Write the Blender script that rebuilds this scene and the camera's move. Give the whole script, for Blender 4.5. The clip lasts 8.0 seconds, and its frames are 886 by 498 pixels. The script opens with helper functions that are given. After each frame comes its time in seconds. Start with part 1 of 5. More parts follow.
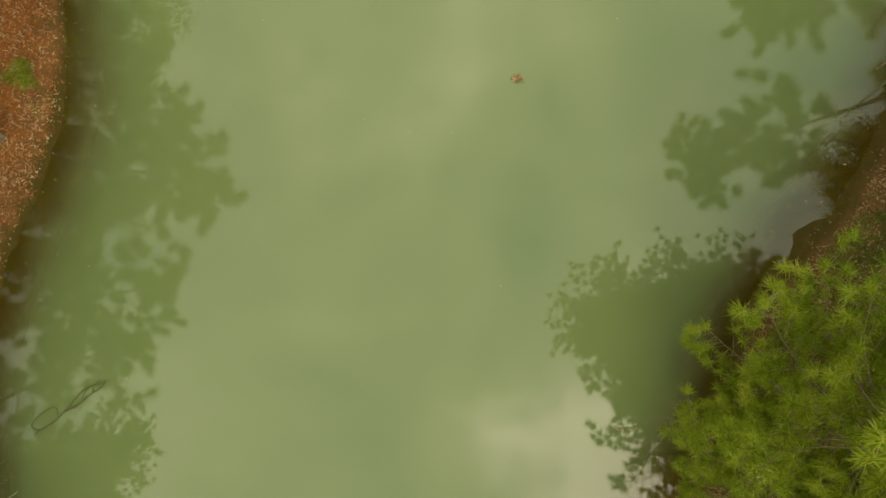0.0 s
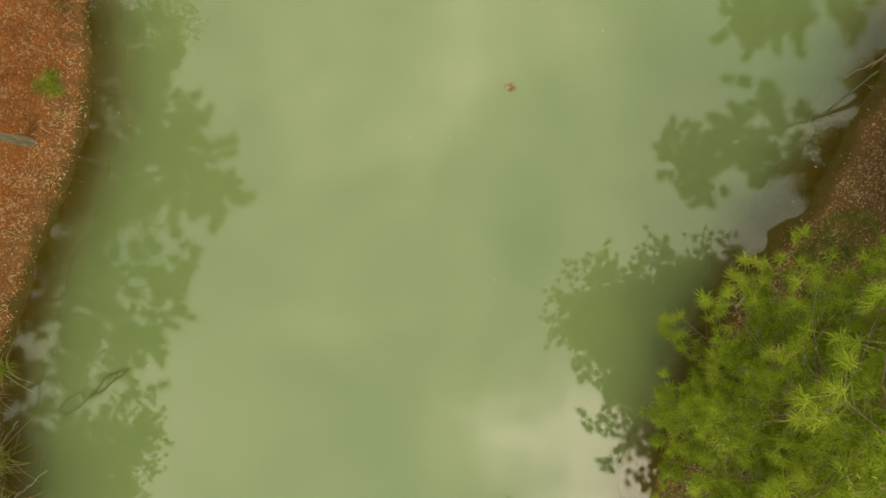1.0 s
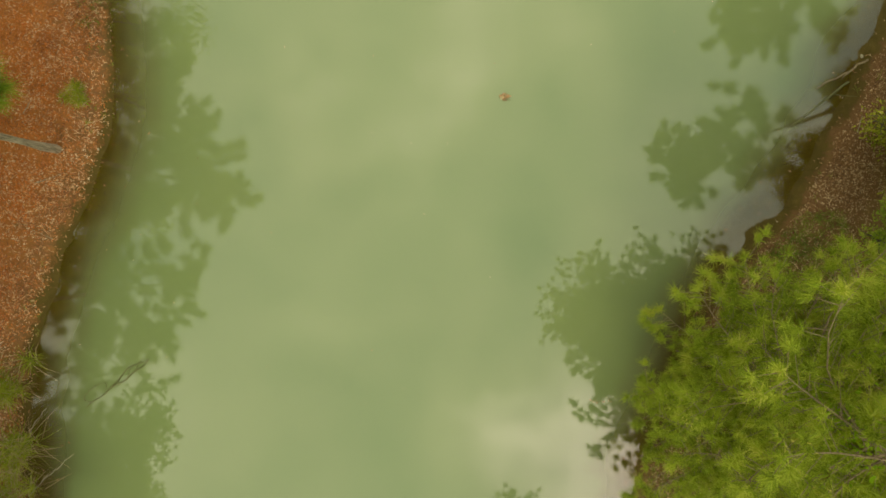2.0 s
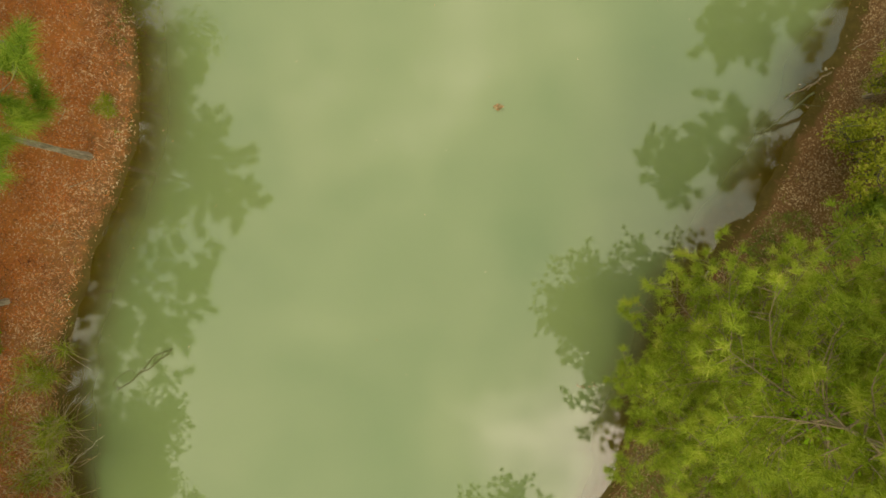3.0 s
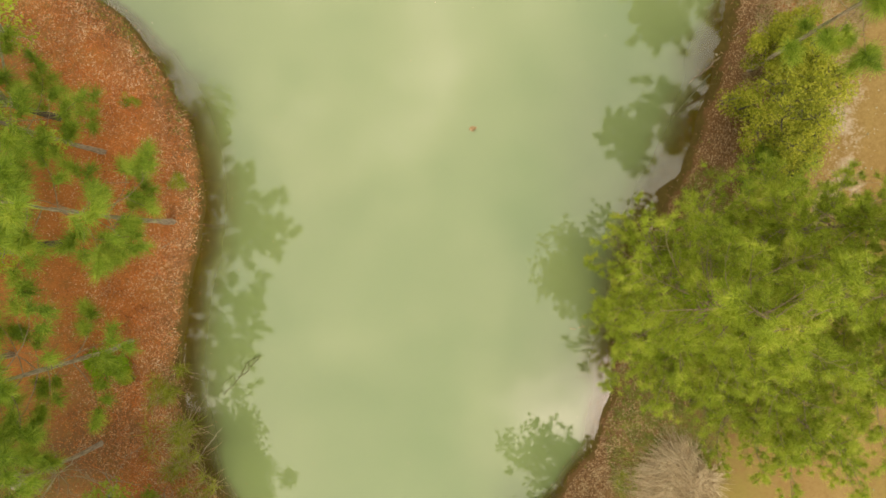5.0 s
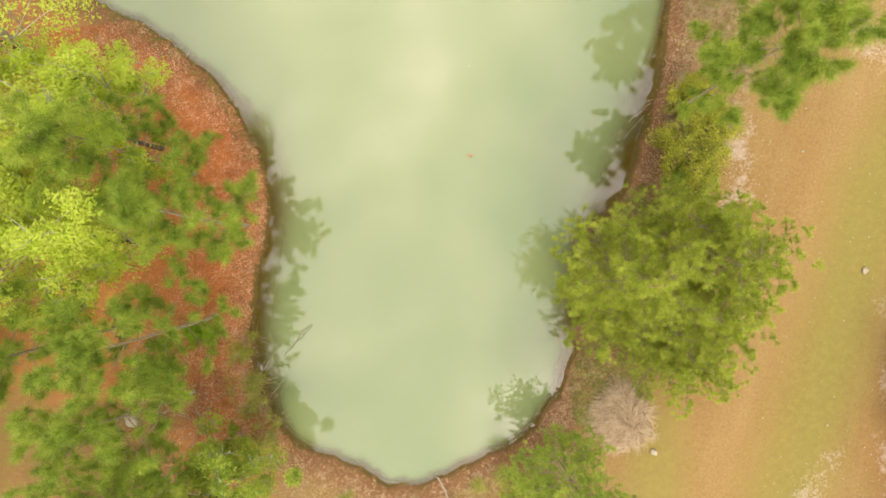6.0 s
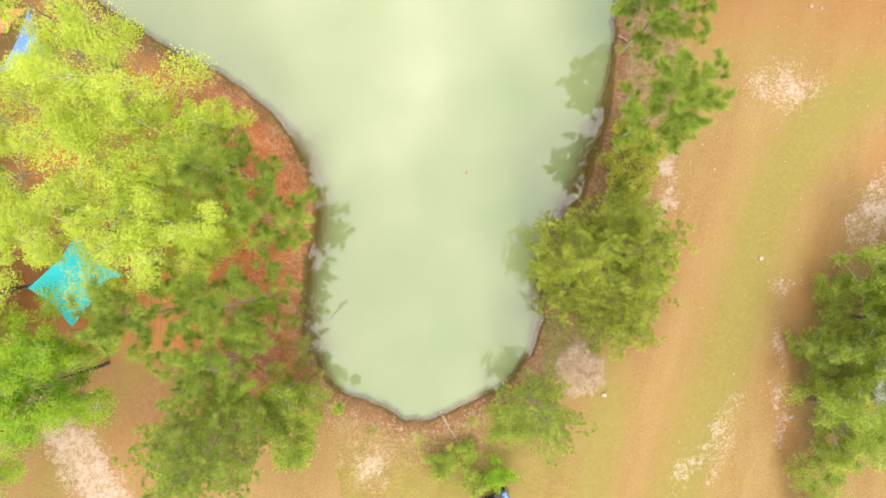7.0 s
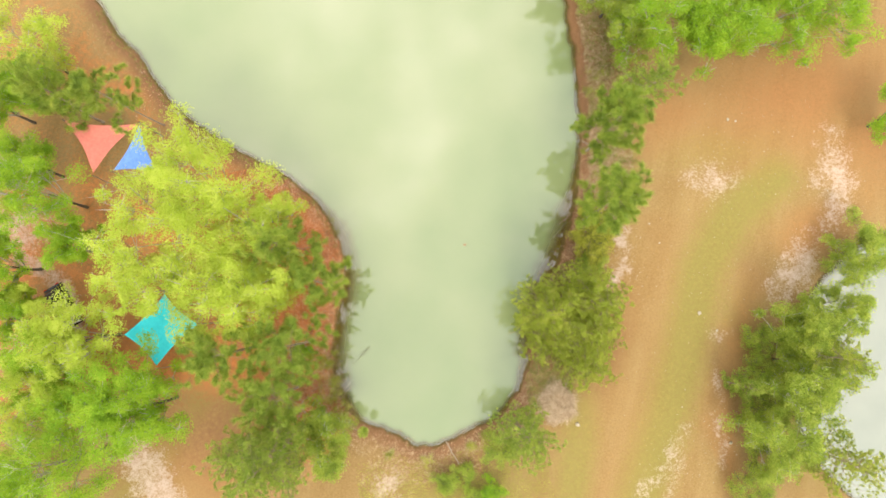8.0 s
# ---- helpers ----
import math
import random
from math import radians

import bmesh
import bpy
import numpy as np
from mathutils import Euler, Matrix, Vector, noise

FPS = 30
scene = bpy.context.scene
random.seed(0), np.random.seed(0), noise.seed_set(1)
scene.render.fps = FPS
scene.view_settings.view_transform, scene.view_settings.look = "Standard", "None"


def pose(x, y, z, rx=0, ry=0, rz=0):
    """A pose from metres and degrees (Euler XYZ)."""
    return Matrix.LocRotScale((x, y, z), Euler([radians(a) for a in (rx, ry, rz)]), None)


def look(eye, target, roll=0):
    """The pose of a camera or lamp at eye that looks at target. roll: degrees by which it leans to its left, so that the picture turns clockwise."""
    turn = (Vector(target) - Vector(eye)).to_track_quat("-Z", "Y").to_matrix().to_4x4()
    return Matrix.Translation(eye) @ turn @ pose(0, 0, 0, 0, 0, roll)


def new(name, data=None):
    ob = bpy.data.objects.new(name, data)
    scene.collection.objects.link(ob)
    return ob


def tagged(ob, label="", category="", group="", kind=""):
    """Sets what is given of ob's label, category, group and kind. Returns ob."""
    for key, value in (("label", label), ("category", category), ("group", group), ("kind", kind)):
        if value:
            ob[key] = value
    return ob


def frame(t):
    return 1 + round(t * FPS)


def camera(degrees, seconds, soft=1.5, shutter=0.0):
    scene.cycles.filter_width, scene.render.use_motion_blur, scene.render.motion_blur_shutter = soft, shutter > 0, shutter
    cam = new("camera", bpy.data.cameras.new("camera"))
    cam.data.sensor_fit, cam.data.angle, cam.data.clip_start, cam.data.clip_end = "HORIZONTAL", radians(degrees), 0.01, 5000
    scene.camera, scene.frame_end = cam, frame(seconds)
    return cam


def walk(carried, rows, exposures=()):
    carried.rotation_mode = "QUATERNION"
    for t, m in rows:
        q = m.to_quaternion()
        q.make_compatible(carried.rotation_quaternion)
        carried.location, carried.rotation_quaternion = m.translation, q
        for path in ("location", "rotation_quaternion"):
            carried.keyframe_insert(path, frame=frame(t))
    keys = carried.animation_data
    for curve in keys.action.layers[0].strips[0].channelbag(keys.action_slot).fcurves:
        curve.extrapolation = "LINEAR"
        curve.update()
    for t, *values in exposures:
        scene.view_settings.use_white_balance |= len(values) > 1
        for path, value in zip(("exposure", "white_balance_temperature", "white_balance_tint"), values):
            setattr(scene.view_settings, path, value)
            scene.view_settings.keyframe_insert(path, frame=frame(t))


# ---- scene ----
# A drone rises straight up over the end of a milky green pond between pines and oaks.
cam = camera(78.2, 8.0, soft=1.65)
METRES, EYE, TILT, LEAN, TURN = 42.0, 15.5, -90.0, 0.0, 0.0
ROWS = [
    (0.0, 0.0, 0.0, 0.0, 0.0, 0.0, -0.0),
    (0.5, 0.0011, -0.0132, -0.0013, 0.09, 0.0, -0.01),
    (1.0, 0.002, -0.028, -0.0023, 0.12, -0.02, 0.01),
    (1.5, 0.0025, -0.0425, -0.0022, 0.16, -0.06, 0.01),
    (3.0, 0.0051, -0.0945, -0.0038, 0.27, -0.13, 0.16),
    (3.5, 0.0038, -0.123, -0.0042, 0.4, -0.18, 1.76),
    (4.0, 0.0033, -0.1469, -0.0039, 0.65, -0.16, 8.0),
    (4.5, 0.0037, -0.1832, -0.0046, 0.74, -0.22, 9.76),
    (5.0, 0.0041, -0.2354, -0.0069, 0.91, -0.25, 10.33),
    (5.2, 0.0030, -0.2606, -0.0078, 0.85, -0.25, 10.45),
    (6.3, -0.0235, -0.5277, -0.0135, -0.42, -0.2, 10.68),
    (6.5, -0.0265, -0.5796, -0.0156, -0.48, -0.19, 10.69),
    (7.0, -0.0325, -0.7107, -0.0223, -0.55, -0.18, 10.73),
    (7.5, -0.04, -0.8521, -0.0288, -0.63, 0.75, 10.7),
    (8.0, -0.0474, -0.9971, -0.0336, -0.56, 6.31, 10.64),
]
EXPOSURES = [(0.0, -0.28, 8900, -14), (0.5, -0.11, 8600, -13), (1.5, -0.02, 8550, -11), (3.5, 0.09, 8600, -7), (4.0, 0.18, 8400, -3), (5.2, 0.51, 8100, 3), (6.3, 0.95, 7050, 14), (7.0, 1.1, 6850, 13), (7.5, 1.09, 6850, 10), (8.0, 0.98, 6850, 11)]
walk(cam, [(t, pose(0, 0, EYE, TILT, LEAN, TURN) @ pose(METRES * x, METRES * y, METRES * z, 90 + pitch, roll, yaw)) for t, x, y, z, yaw, pitch, roll in ROWS], EXPOSURES)

# ---- light: a bright overcast sky with soft cloud, and a veiled high sun ----
SUN_UP, SUN_ROUND = 49.0, 185.0
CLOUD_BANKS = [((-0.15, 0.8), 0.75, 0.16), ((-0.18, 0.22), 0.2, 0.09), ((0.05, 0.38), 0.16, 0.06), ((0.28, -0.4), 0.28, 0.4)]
world = bpy.data.worlds.new("sky")
scene.world = world
world.use_nodes = True
wn, wl = world.node_tree.nodes, world.node_tree.links
wn.clear()
sky = wn.new("ShaderNodeTexSky")
sky.sky_type = "NISHITA"
sky.sun_disc = False
sky.sun_elevation, sky.sun_rotation = radians(SUN_UP), radians(SUN_ROUND)
sky_dim = wn.new("ShaderNodeVectorMath")
sky_dim.operation = "SCALE"
sky_dim.inputs["Scale"].default_value = 0.08
wl.new(sky.outputs[0], sky_dim.inputs[0])
coords = wn.new("ShaderNodeTexCoord")
drift = wn.new("ShaderNodeMapping")
drift.inputs["Location"].default_value = (84.53, 99.03, 214.36)
wl.new(coords.outputs["Generated"], drift.inputs[0])


def sky_noise(size, detail):
    n = wn.new("ShaderNodeTexNoise")
    n.inputs["Scale"].default_value, n.inputs["Detail"].default_value, n.inputs["Roughness"].default_value = size, detail, 0.55
    wl.new(drift.outputs[0], n.inputs["Vector"])
    return n.outputs[0]


def sky_sum(op, a, b):
    m = wn.new("ShaderNodeMath")
    m.operation = op
    for end, v in ((m.inputs[0], a), (m.inputs[1], b)):
        if isinstance(v, float):
            end.default_value = v
        else:
            wl.new(v, end)
    return m.outputs[0]


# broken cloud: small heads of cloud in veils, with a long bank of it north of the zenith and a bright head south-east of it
density = sky_sum("ADD", sky_sum("MULTIPLY", sky_noise(2.4, 2.0), 0.5), sky_sum("MULTIPLY", sky_noise(6.0, 5.0), 0.3))
wander = wn.new("ShaderNodeTexNoise")
wander.inputs["Scale"].default_value, wander.inputs["Detail"].default_value = 4.5, 3.0
wl.new(drift.outputs[0], wander.inputs["Vector"])
bent = wn.new("ShaderNodeVectorMath")
bent.operation = "MULTIPLY_ADD"
bent.inputs[1].default_value, bent.inputs[2].default_value = (0.45, 0.45, 0.45), (-0.225, -0.225, -0.225)
wl.new(wander.outputs["Color"], bent.inputs[0])
shifted = wn.new("ShaderNodeVectorMath")
wl.new(coords.outputs["Generated"], shifted.inputs[0])
wl.new(bent.outputs[0], shifted.inputs[1])
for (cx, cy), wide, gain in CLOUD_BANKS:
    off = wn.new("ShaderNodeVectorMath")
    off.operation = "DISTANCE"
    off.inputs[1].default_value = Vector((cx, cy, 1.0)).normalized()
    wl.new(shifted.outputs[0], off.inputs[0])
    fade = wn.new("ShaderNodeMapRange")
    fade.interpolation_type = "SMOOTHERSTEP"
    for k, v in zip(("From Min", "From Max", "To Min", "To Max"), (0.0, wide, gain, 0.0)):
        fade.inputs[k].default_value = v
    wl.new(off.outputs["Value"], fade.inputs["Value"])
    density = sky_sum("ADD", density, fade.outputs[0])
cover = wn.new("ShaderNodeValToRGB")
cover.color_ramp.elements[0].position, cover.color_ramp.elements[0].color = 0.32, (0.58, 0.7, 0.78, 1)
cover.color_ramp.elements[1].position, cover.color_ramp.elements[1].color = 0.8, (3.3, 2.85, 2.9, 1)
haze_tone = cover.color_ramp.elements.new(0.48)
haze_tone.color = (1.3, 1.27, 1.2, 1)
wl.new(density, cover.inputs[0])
both = wn.new("ShaderNodeMix")
both.data_type = "RGBA"
both.inputs[0].default_value = 0.9
wl.new(sky_dim.outputs[0], both.inputs[6])
wl.new(cover.outputs[0], both.inputs[7])
# an overcast dome: brightest overhead, dimmer towards the horizon
split = wn.new("ShaderNodeSeparateXYZ")
wl.new(coords.outputs["Generated"], split.inputs[0])
dome = wn.new("ShaderNodeMapRange")
for k, v in zip(("From Min", "From Max", "To Min", "To Max"), (0.0, 0.8, 0.42, 1.0)):
    dome.inputs[k].default_value = v
wl.new(split.outputs["Z"], dome.inputs["Value"])
domed = wn.new("ShaderNodeVectorMath")
domed.operation = "SCALE"
wl.new(both.outputs[2], domed.inputs[0])
wl.new(dome.outputs[0], domed.inputs["Scale"])
back = wn.new("ShaderNodeBackground")
back.inputs["Strength"].default_value = 1.12
wl.new(domed.outputs[0], back.inputs[0])
wout = wn.new("ShaderNodeOutputWorld")
wl.new(back.outputs[0], wout.inputs[0])

sun = new("sun", bpy.data.lights.new("sun", "SUN"))
sun.data.energy, sun.data.angle, sun.data.color = 1.2, radians(18), (1.0, 0.93, 0.8)
sun.matrix_world = look((0, 0, 80), (80 * math.cos(radians(SUN_UP)) * -math.sin(radians(SUN_ROUND)), 80 * math.cos(radians(SUN_UP)) * -math.cos(radians(SUN_ROUND)), 80 - 80 * math.sin(radians(SUN_UP))))


# ---- materials ----
def material(name):
    m = bpy.data.materials.new(name)
    m.use_nodes = True
    nt = m.node_tree
    return m, nt, nt.nodes["Principled BSDF"]


def ramp(nt, stops):
    r = nt.nodes.new("ShaderNodeValToRGB")
    r.color_ramp.elements[0].position, r.color_ramp.elements[0].color = stops[0][0], (*stops[0][1], 1)
    r.color_ramp.elements[1].position, r.color_ramp.elements[1].color = stops[-1][0], (*stops[-1][1], 1)
    for p, c in stops[1:-1]:
        e = r.color_ramp.elements.new(p)
        e.color = (*c, 1)
    return r


def noise_at(nt, scale, detail=4.0, rough=0.6, vector=None):
    n = nt.nodes.new("ShaderNodeTexNoise")
    n.inputs["Scale"].default_value, n.inputs["Detail"].default_value, n.inputs["Roughness"].default_value = scale, detail, rough
    nt.links.new(vector or where(nt), n.inputs["Vector"])
    return n.outputs[0]


def where(nt):
    for n in nt.nodes:
        if n.bl_idname == "ShaderNodeNewGeometry":
            return n.outputs["Position"]
    return nt.nodes.new("ShaderNodeNewGeometry").outputs["Position"]


def mixed(nt, fac, a, b, blend="MIX"):
    m = nt.nodes.new("ShaderNodeMix")
    m.data_type, m.blend_type = "RGBA", blend
    for s, v in ((m.inputs[0], fac), (m.inputs[6], a), (m.inputs[7], b)):
        if isinstance(v, (int, float)):
            s.default_value = v
        elif isinstance(v, tuple):
            s.default_value = (*v, 1)
        else:
            nt.links.new(v, s)
    return m.outputs[2]


def sums(nt, op, a, b, clamp=False):
    m = nt.nodes.new("ShaderNodeMath")
    m.operation, m.use_clamp = op, clamp
    for s, v in ((m.inputs[0], a), (m.inputs[1], b)):
        if isinstance(v, (int, float)):
            s.default_value = v
        else:
            nt.links.new(v, s)
    return m.outputs[0]


def bumped(nt, bsdf, height, strength=0.4, distance=0.02):
    b = nt.nodes.new("ShaderNodeBump")
    b.inputs["Strength"].default_value, b.inputs["Distance"].default_value = strength, distance
    nt.links.new(height, b.inputs["Height"])
    nt.links.new(b.outputs[0], bsdf.inputs["Normal"])


def plain(name, a, b, scale=8.0, rough=0.7, metal=0.0, bump=0.2):
    """A surface that wanders between two colours, with fine grain and relief."""
    m, nt, bsdf = material(name)
    r = ramp(nt, [(0.3, a), (0.7, b)])
    nt.links.new(noise_at(nt, scale, 6), r.inputs[0])
    nt.links.new(r.outputs[0], bsdf.inputs["Base Color"])
    bsdf.inputs["Roughness"].default_value, bsdf.inputs["Metallic"].default_value = rough, metal
    bumped(nt, bsdf, noise_at(nt, scale * 6, 3), bump, 0.01)
    return m


def foliage(name, stops, through_light=0.3, patch=0.9, mottle=1.2, single=0.45):
    """Leaves or needles: each piece its own tone, drifting from spray to spray, and letting some light through."""
    m, nt, bsdf = material(name)
    where(nt)
    geo = [n for n in nt.nodes if n.bl_idname == "ShaderNodeNewGeometry"][0]
    tone = sums(nt, "ADD", sums(nt, "MULTIPLY", geo.outputs["Random Per Island"], single), sums(nt, "SUBTRACT", sums(nt, "MULTIPLY", noise_at(nt, patch, 3), mottle), mottle / 2 - 0.5 + single / 2 - 0.05))
    r = ramp(nt, stops)
    nt.links.new(tone, r.inputs[0])
    nt.links.new(r.outputs[0], bsdf.inputs["Base Color"])
    bsdf.inputs["Roughness"].default_value = 0.55
    bsdf.inputs["Specular IOR Level"].default_value = 0.3
    tl = nt.nodes.new("ShaderNodeBsdfTranslucent")
    nt.links.new(r.outputs[0], tl.inputs[0])
    mix = nt.nodes.new("ShaderNodeMixShader")
    mix.inputs[0].default_value = through_light
    nt.links.new(bsdf.outputs[0], mix.inputs[1])
    nt.links.new(tl.outputs[0], mix.inputs[2])
    nt.links.new(mix.outputs[0], nt.nodes["Material Output"].inputs[0])
    return m


PINE = foliage("pine needles", [(0.14, (0.28, 0.16, 0.05)), (0.25, (0.165, 0.205, 0.024)), (0.5, (0.325, 0.42, 0.045)), (0.75, (0.51, 0.56, 0.08)), (0.95, (0.68, 0.63, 0.16))], 0.5)
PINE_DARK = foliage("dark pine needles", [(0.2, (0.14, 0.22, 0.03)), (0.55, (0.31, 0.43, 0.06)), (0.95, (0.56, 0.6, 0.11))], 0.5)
OAK_LIME = foliage("young oak leaves", [(0.2, (0.27, 0.36, 0.03)), (0.5, (0.46, 0.575, 0.06)), (0.9, (0.63, 0.68, 0.13))], 0.42, 0.9, 1.2, 0.1)
OAK_GREEN = foliage("green oak leaves", [(0.2, (0.13, 0.26, 0.012)), (0.5, (0.24, 0.42, 0.018)), (0.9, (0.42, 0.55, 0.04))], 0.4, 0.9, 1.2, 0.25)
OLIVE = foliage("olive shrub leaves", [(0.2, (0.15, 0.215, 0.028)), (0.5, (0.285, 0.39, 0.045)), (0.9, (0.5, 0.55, 0.09))], 0.42, 0.9, 1.2, 0.3)
SHRUB_YELLOW = foliage("yellow-olive shrub leaves", [(0.2, (0.15, 0.16, 0.02)), (0.5, (0.32, 0.35, 0.03)), (0.9, (0.58, 0.55, 0.08))], 0.35, 1.6, 1.5, 0.5)
WEED = foliage("green weeds", [(0.2, (0.09, 0.13, 0.02)), (0.6, (0.22, 0.27, 0.04)), (0.95, (0.42, 0.38, 0.1))], 0.3)
GRASS = foliage("bank grass", [(0.2, (0.14, 0.18, 0.018)), (0.6, (0.36, 0.4, 0.04)), (0.95, (0.58, 0.54, 0.12))], 0.35)
STRAW = foliage("dry straw", [(0.2, (0.26, 0.16, 0.08)), (0.5, (0.46, 0.32, 0.18)), (0.95, (0.68, 0.54, 0.36))], 0.15, 2.0)
FROND = foliage("bleached dead fronds", [(0.2, (0.3, 0.2, 0.12)), (0.5, (0.52, 0.39, 0.25)), (0.95, (0.72, 0.6, 0.44))], 0.15, 2.0)
LITTER = foliage("fallen leaves", [(0.1, (0.14, 0.042, 0.014)), (0.35, (0.54, 0.14, 0.032)), (0.7, (0.76, 0.25, 0.066)), (0.95, (0.84, 0.46, 0.22))], 0.05, 1.1, 0.95, 0.62)
LITTER_BROWN = foliage("brown fallen leaves", [(0.2, (0.1, 0.05, 0.023)), (0.5, (0.37, 0.195, 0.09)), (0.88, (0.74, 0.53, 0.34))], 0.05, 1.3, 0.6, 0.75)
SHOOT = foliage("pale new pine shoots", [(0.2, (0.5, 0.46, 0.08)), (0.9, (0.72, 0.64, 0.18))], 0.3)
LITTER_RUST = foliage("faded rust-brown fallen leaves", [(0.1, (0.14, 0.05, 0.024)), (0.45, (0.46, 0.19, 0.085)), (0.75, (0.74, 0.46, 0.28)), (0.95, (0.84, 0.66, 0.5))], 0.05, 1.1, 0.9, 0.65)


def bark_material(name, a, b):
    """Plated bark: pale ridges and dark furrows drawn out along the trunk."""
    m, nt, bsdf = material(name)
    long = nt.nodes.new("ShaderNodeMapping")
    long.inputs["Scale"].default_value = (26.0, 26.0, 3.0)
    nt.links.new(where(nt), long.inputs[0])
    ridge = noise_at(nt, 1.0, 5, 0.65, long.outputs[0])
    r = ramp(nt, [(0.36, a), (0.62, b)])
    nt.links.new(ridge, r.inputs[0])
    nt.links.new(mixed(nt, 0.3, r.outputs[0], mixed(nt, noise_at(nt, 2.0, 3), a, b)), bsdf.inputs["Base Color"])
    bsdf.inputs["Roughness"].default_value = 0.92
    bumped(nt, bsdf, ridge, 0.9, 0.03)
    return m


BARK = bark_material("pine bark", (0.13, 0.09, 0.06), (0.58, 0.48, 0.38))
BRANCH = plain("brown pine branch bark", (0.16, 0.11, 0.07), (0.4, 0.3, 0.2), 14, 0.9, 0, 0.8)
BARK_DARK = plain("dark oak bark", (0.07, 0.055, 0.04), (0.17, 0.14, 0.11), 12, 0.9, 0, 0.7)
BARK_GREY = plain("grey oak bark", (0.27, 0.24, 0.2), (0.55, 0.51, 0.45), 12, 0.9, 0, 0.7)
DEADWOOD = plain("bleached dead wood", (0.26, 0.2, 0.14), (0.52, 0.44, 0.34), 10, 0.85, 0, 0.6)
WETWOOD = plain("wet sunken wood", (0.09, 0.09, 0.035), (0.2, 0.19, 0.08), 10, 0.6, 0, 0.5)
STONE = plain("pale stone", (0.3, 0.25, 0.17), (0.5, 0.44, 0.34), 9, 0.85, 0, 0.6)
CORAL = plain("coral sail cloth", (0.62, 0.17, 0.13), (0.7, 0.22, 0.17), 3, 0.7, 0, 0.1)
BLUE = plain("blue sail cloth", (0.1, 0.22, 0.62), (0.14, 0.3, 0.7), 3, 0.7, 0, 0.1)
TURQUOISE = plain("turquoise sail cloth", (0.01, 0.56, 0.66), (0.02, 0.64, 0.74), 3, 0.7, 0, 0.1)
STEEL = plain("galvanised steel", (0.35, 0.35, 0.34), (0.5, 0.5, 0.48), 6, 0.45, 0.8, 0.1)
BLACK_PAINT = plain("black car paint", (0.006, 0.006, 0.007), (0.012, 0.012, 0.013), 2, 0.12, 0, 0.0)
GLASS_DARK = plain("tinted glass", (0.01, 0.012, 0.014), (0.02, 0.022, 0.024), 2, 0.04, 0, 0.0)
RUBBER = plain("tyre rubber", (0.012, 0.012, 0.012), (0.03, 0.03, 0.03), 12, 0.9, 0, 0.3)
ALLOY = plain("wheel alloy", (0.4, 0.4, 0.41), (0.55, 0.55, 0.56), 6, 0.3, 0.9, 0.0)
RED_LENS = plain("red lamp lens", (0.5, 0.012, 0.008), (0.65, 0.02, 0.012), 6, 0.15, 0, 0.0)
CLEAR_LENS = plain("clear lamp lens", (0.7, 0.7, 0.68), (0.8, 0.8, 0.78), 6, 0.1, 0, 0.0)
WHITE_PLASTIC = plain("white roof plastic", (0.74, 0.73, 0.68), (0.82, 0.81, 0.76), 5, 0.4, 0, 0.05)
BLUE_PAINT = plain("blue body paint", (0.12, 0.22, 0.5), (0.18, 0.3, 0.6), 5, 0.3, 0, 0.0)
TAN_VINYL = plain("tan seat vinyl", (0.5, 0.24, 0.16), (0.6, 0.32, 0.22), 7, 0.5, 0, 0.1)
DARK_PLASTIC = plain("black plastic", (0.015, 0.015, 0.015), (0.03, 0.03, 0.03), 7, 0.5, 0, 0.1)


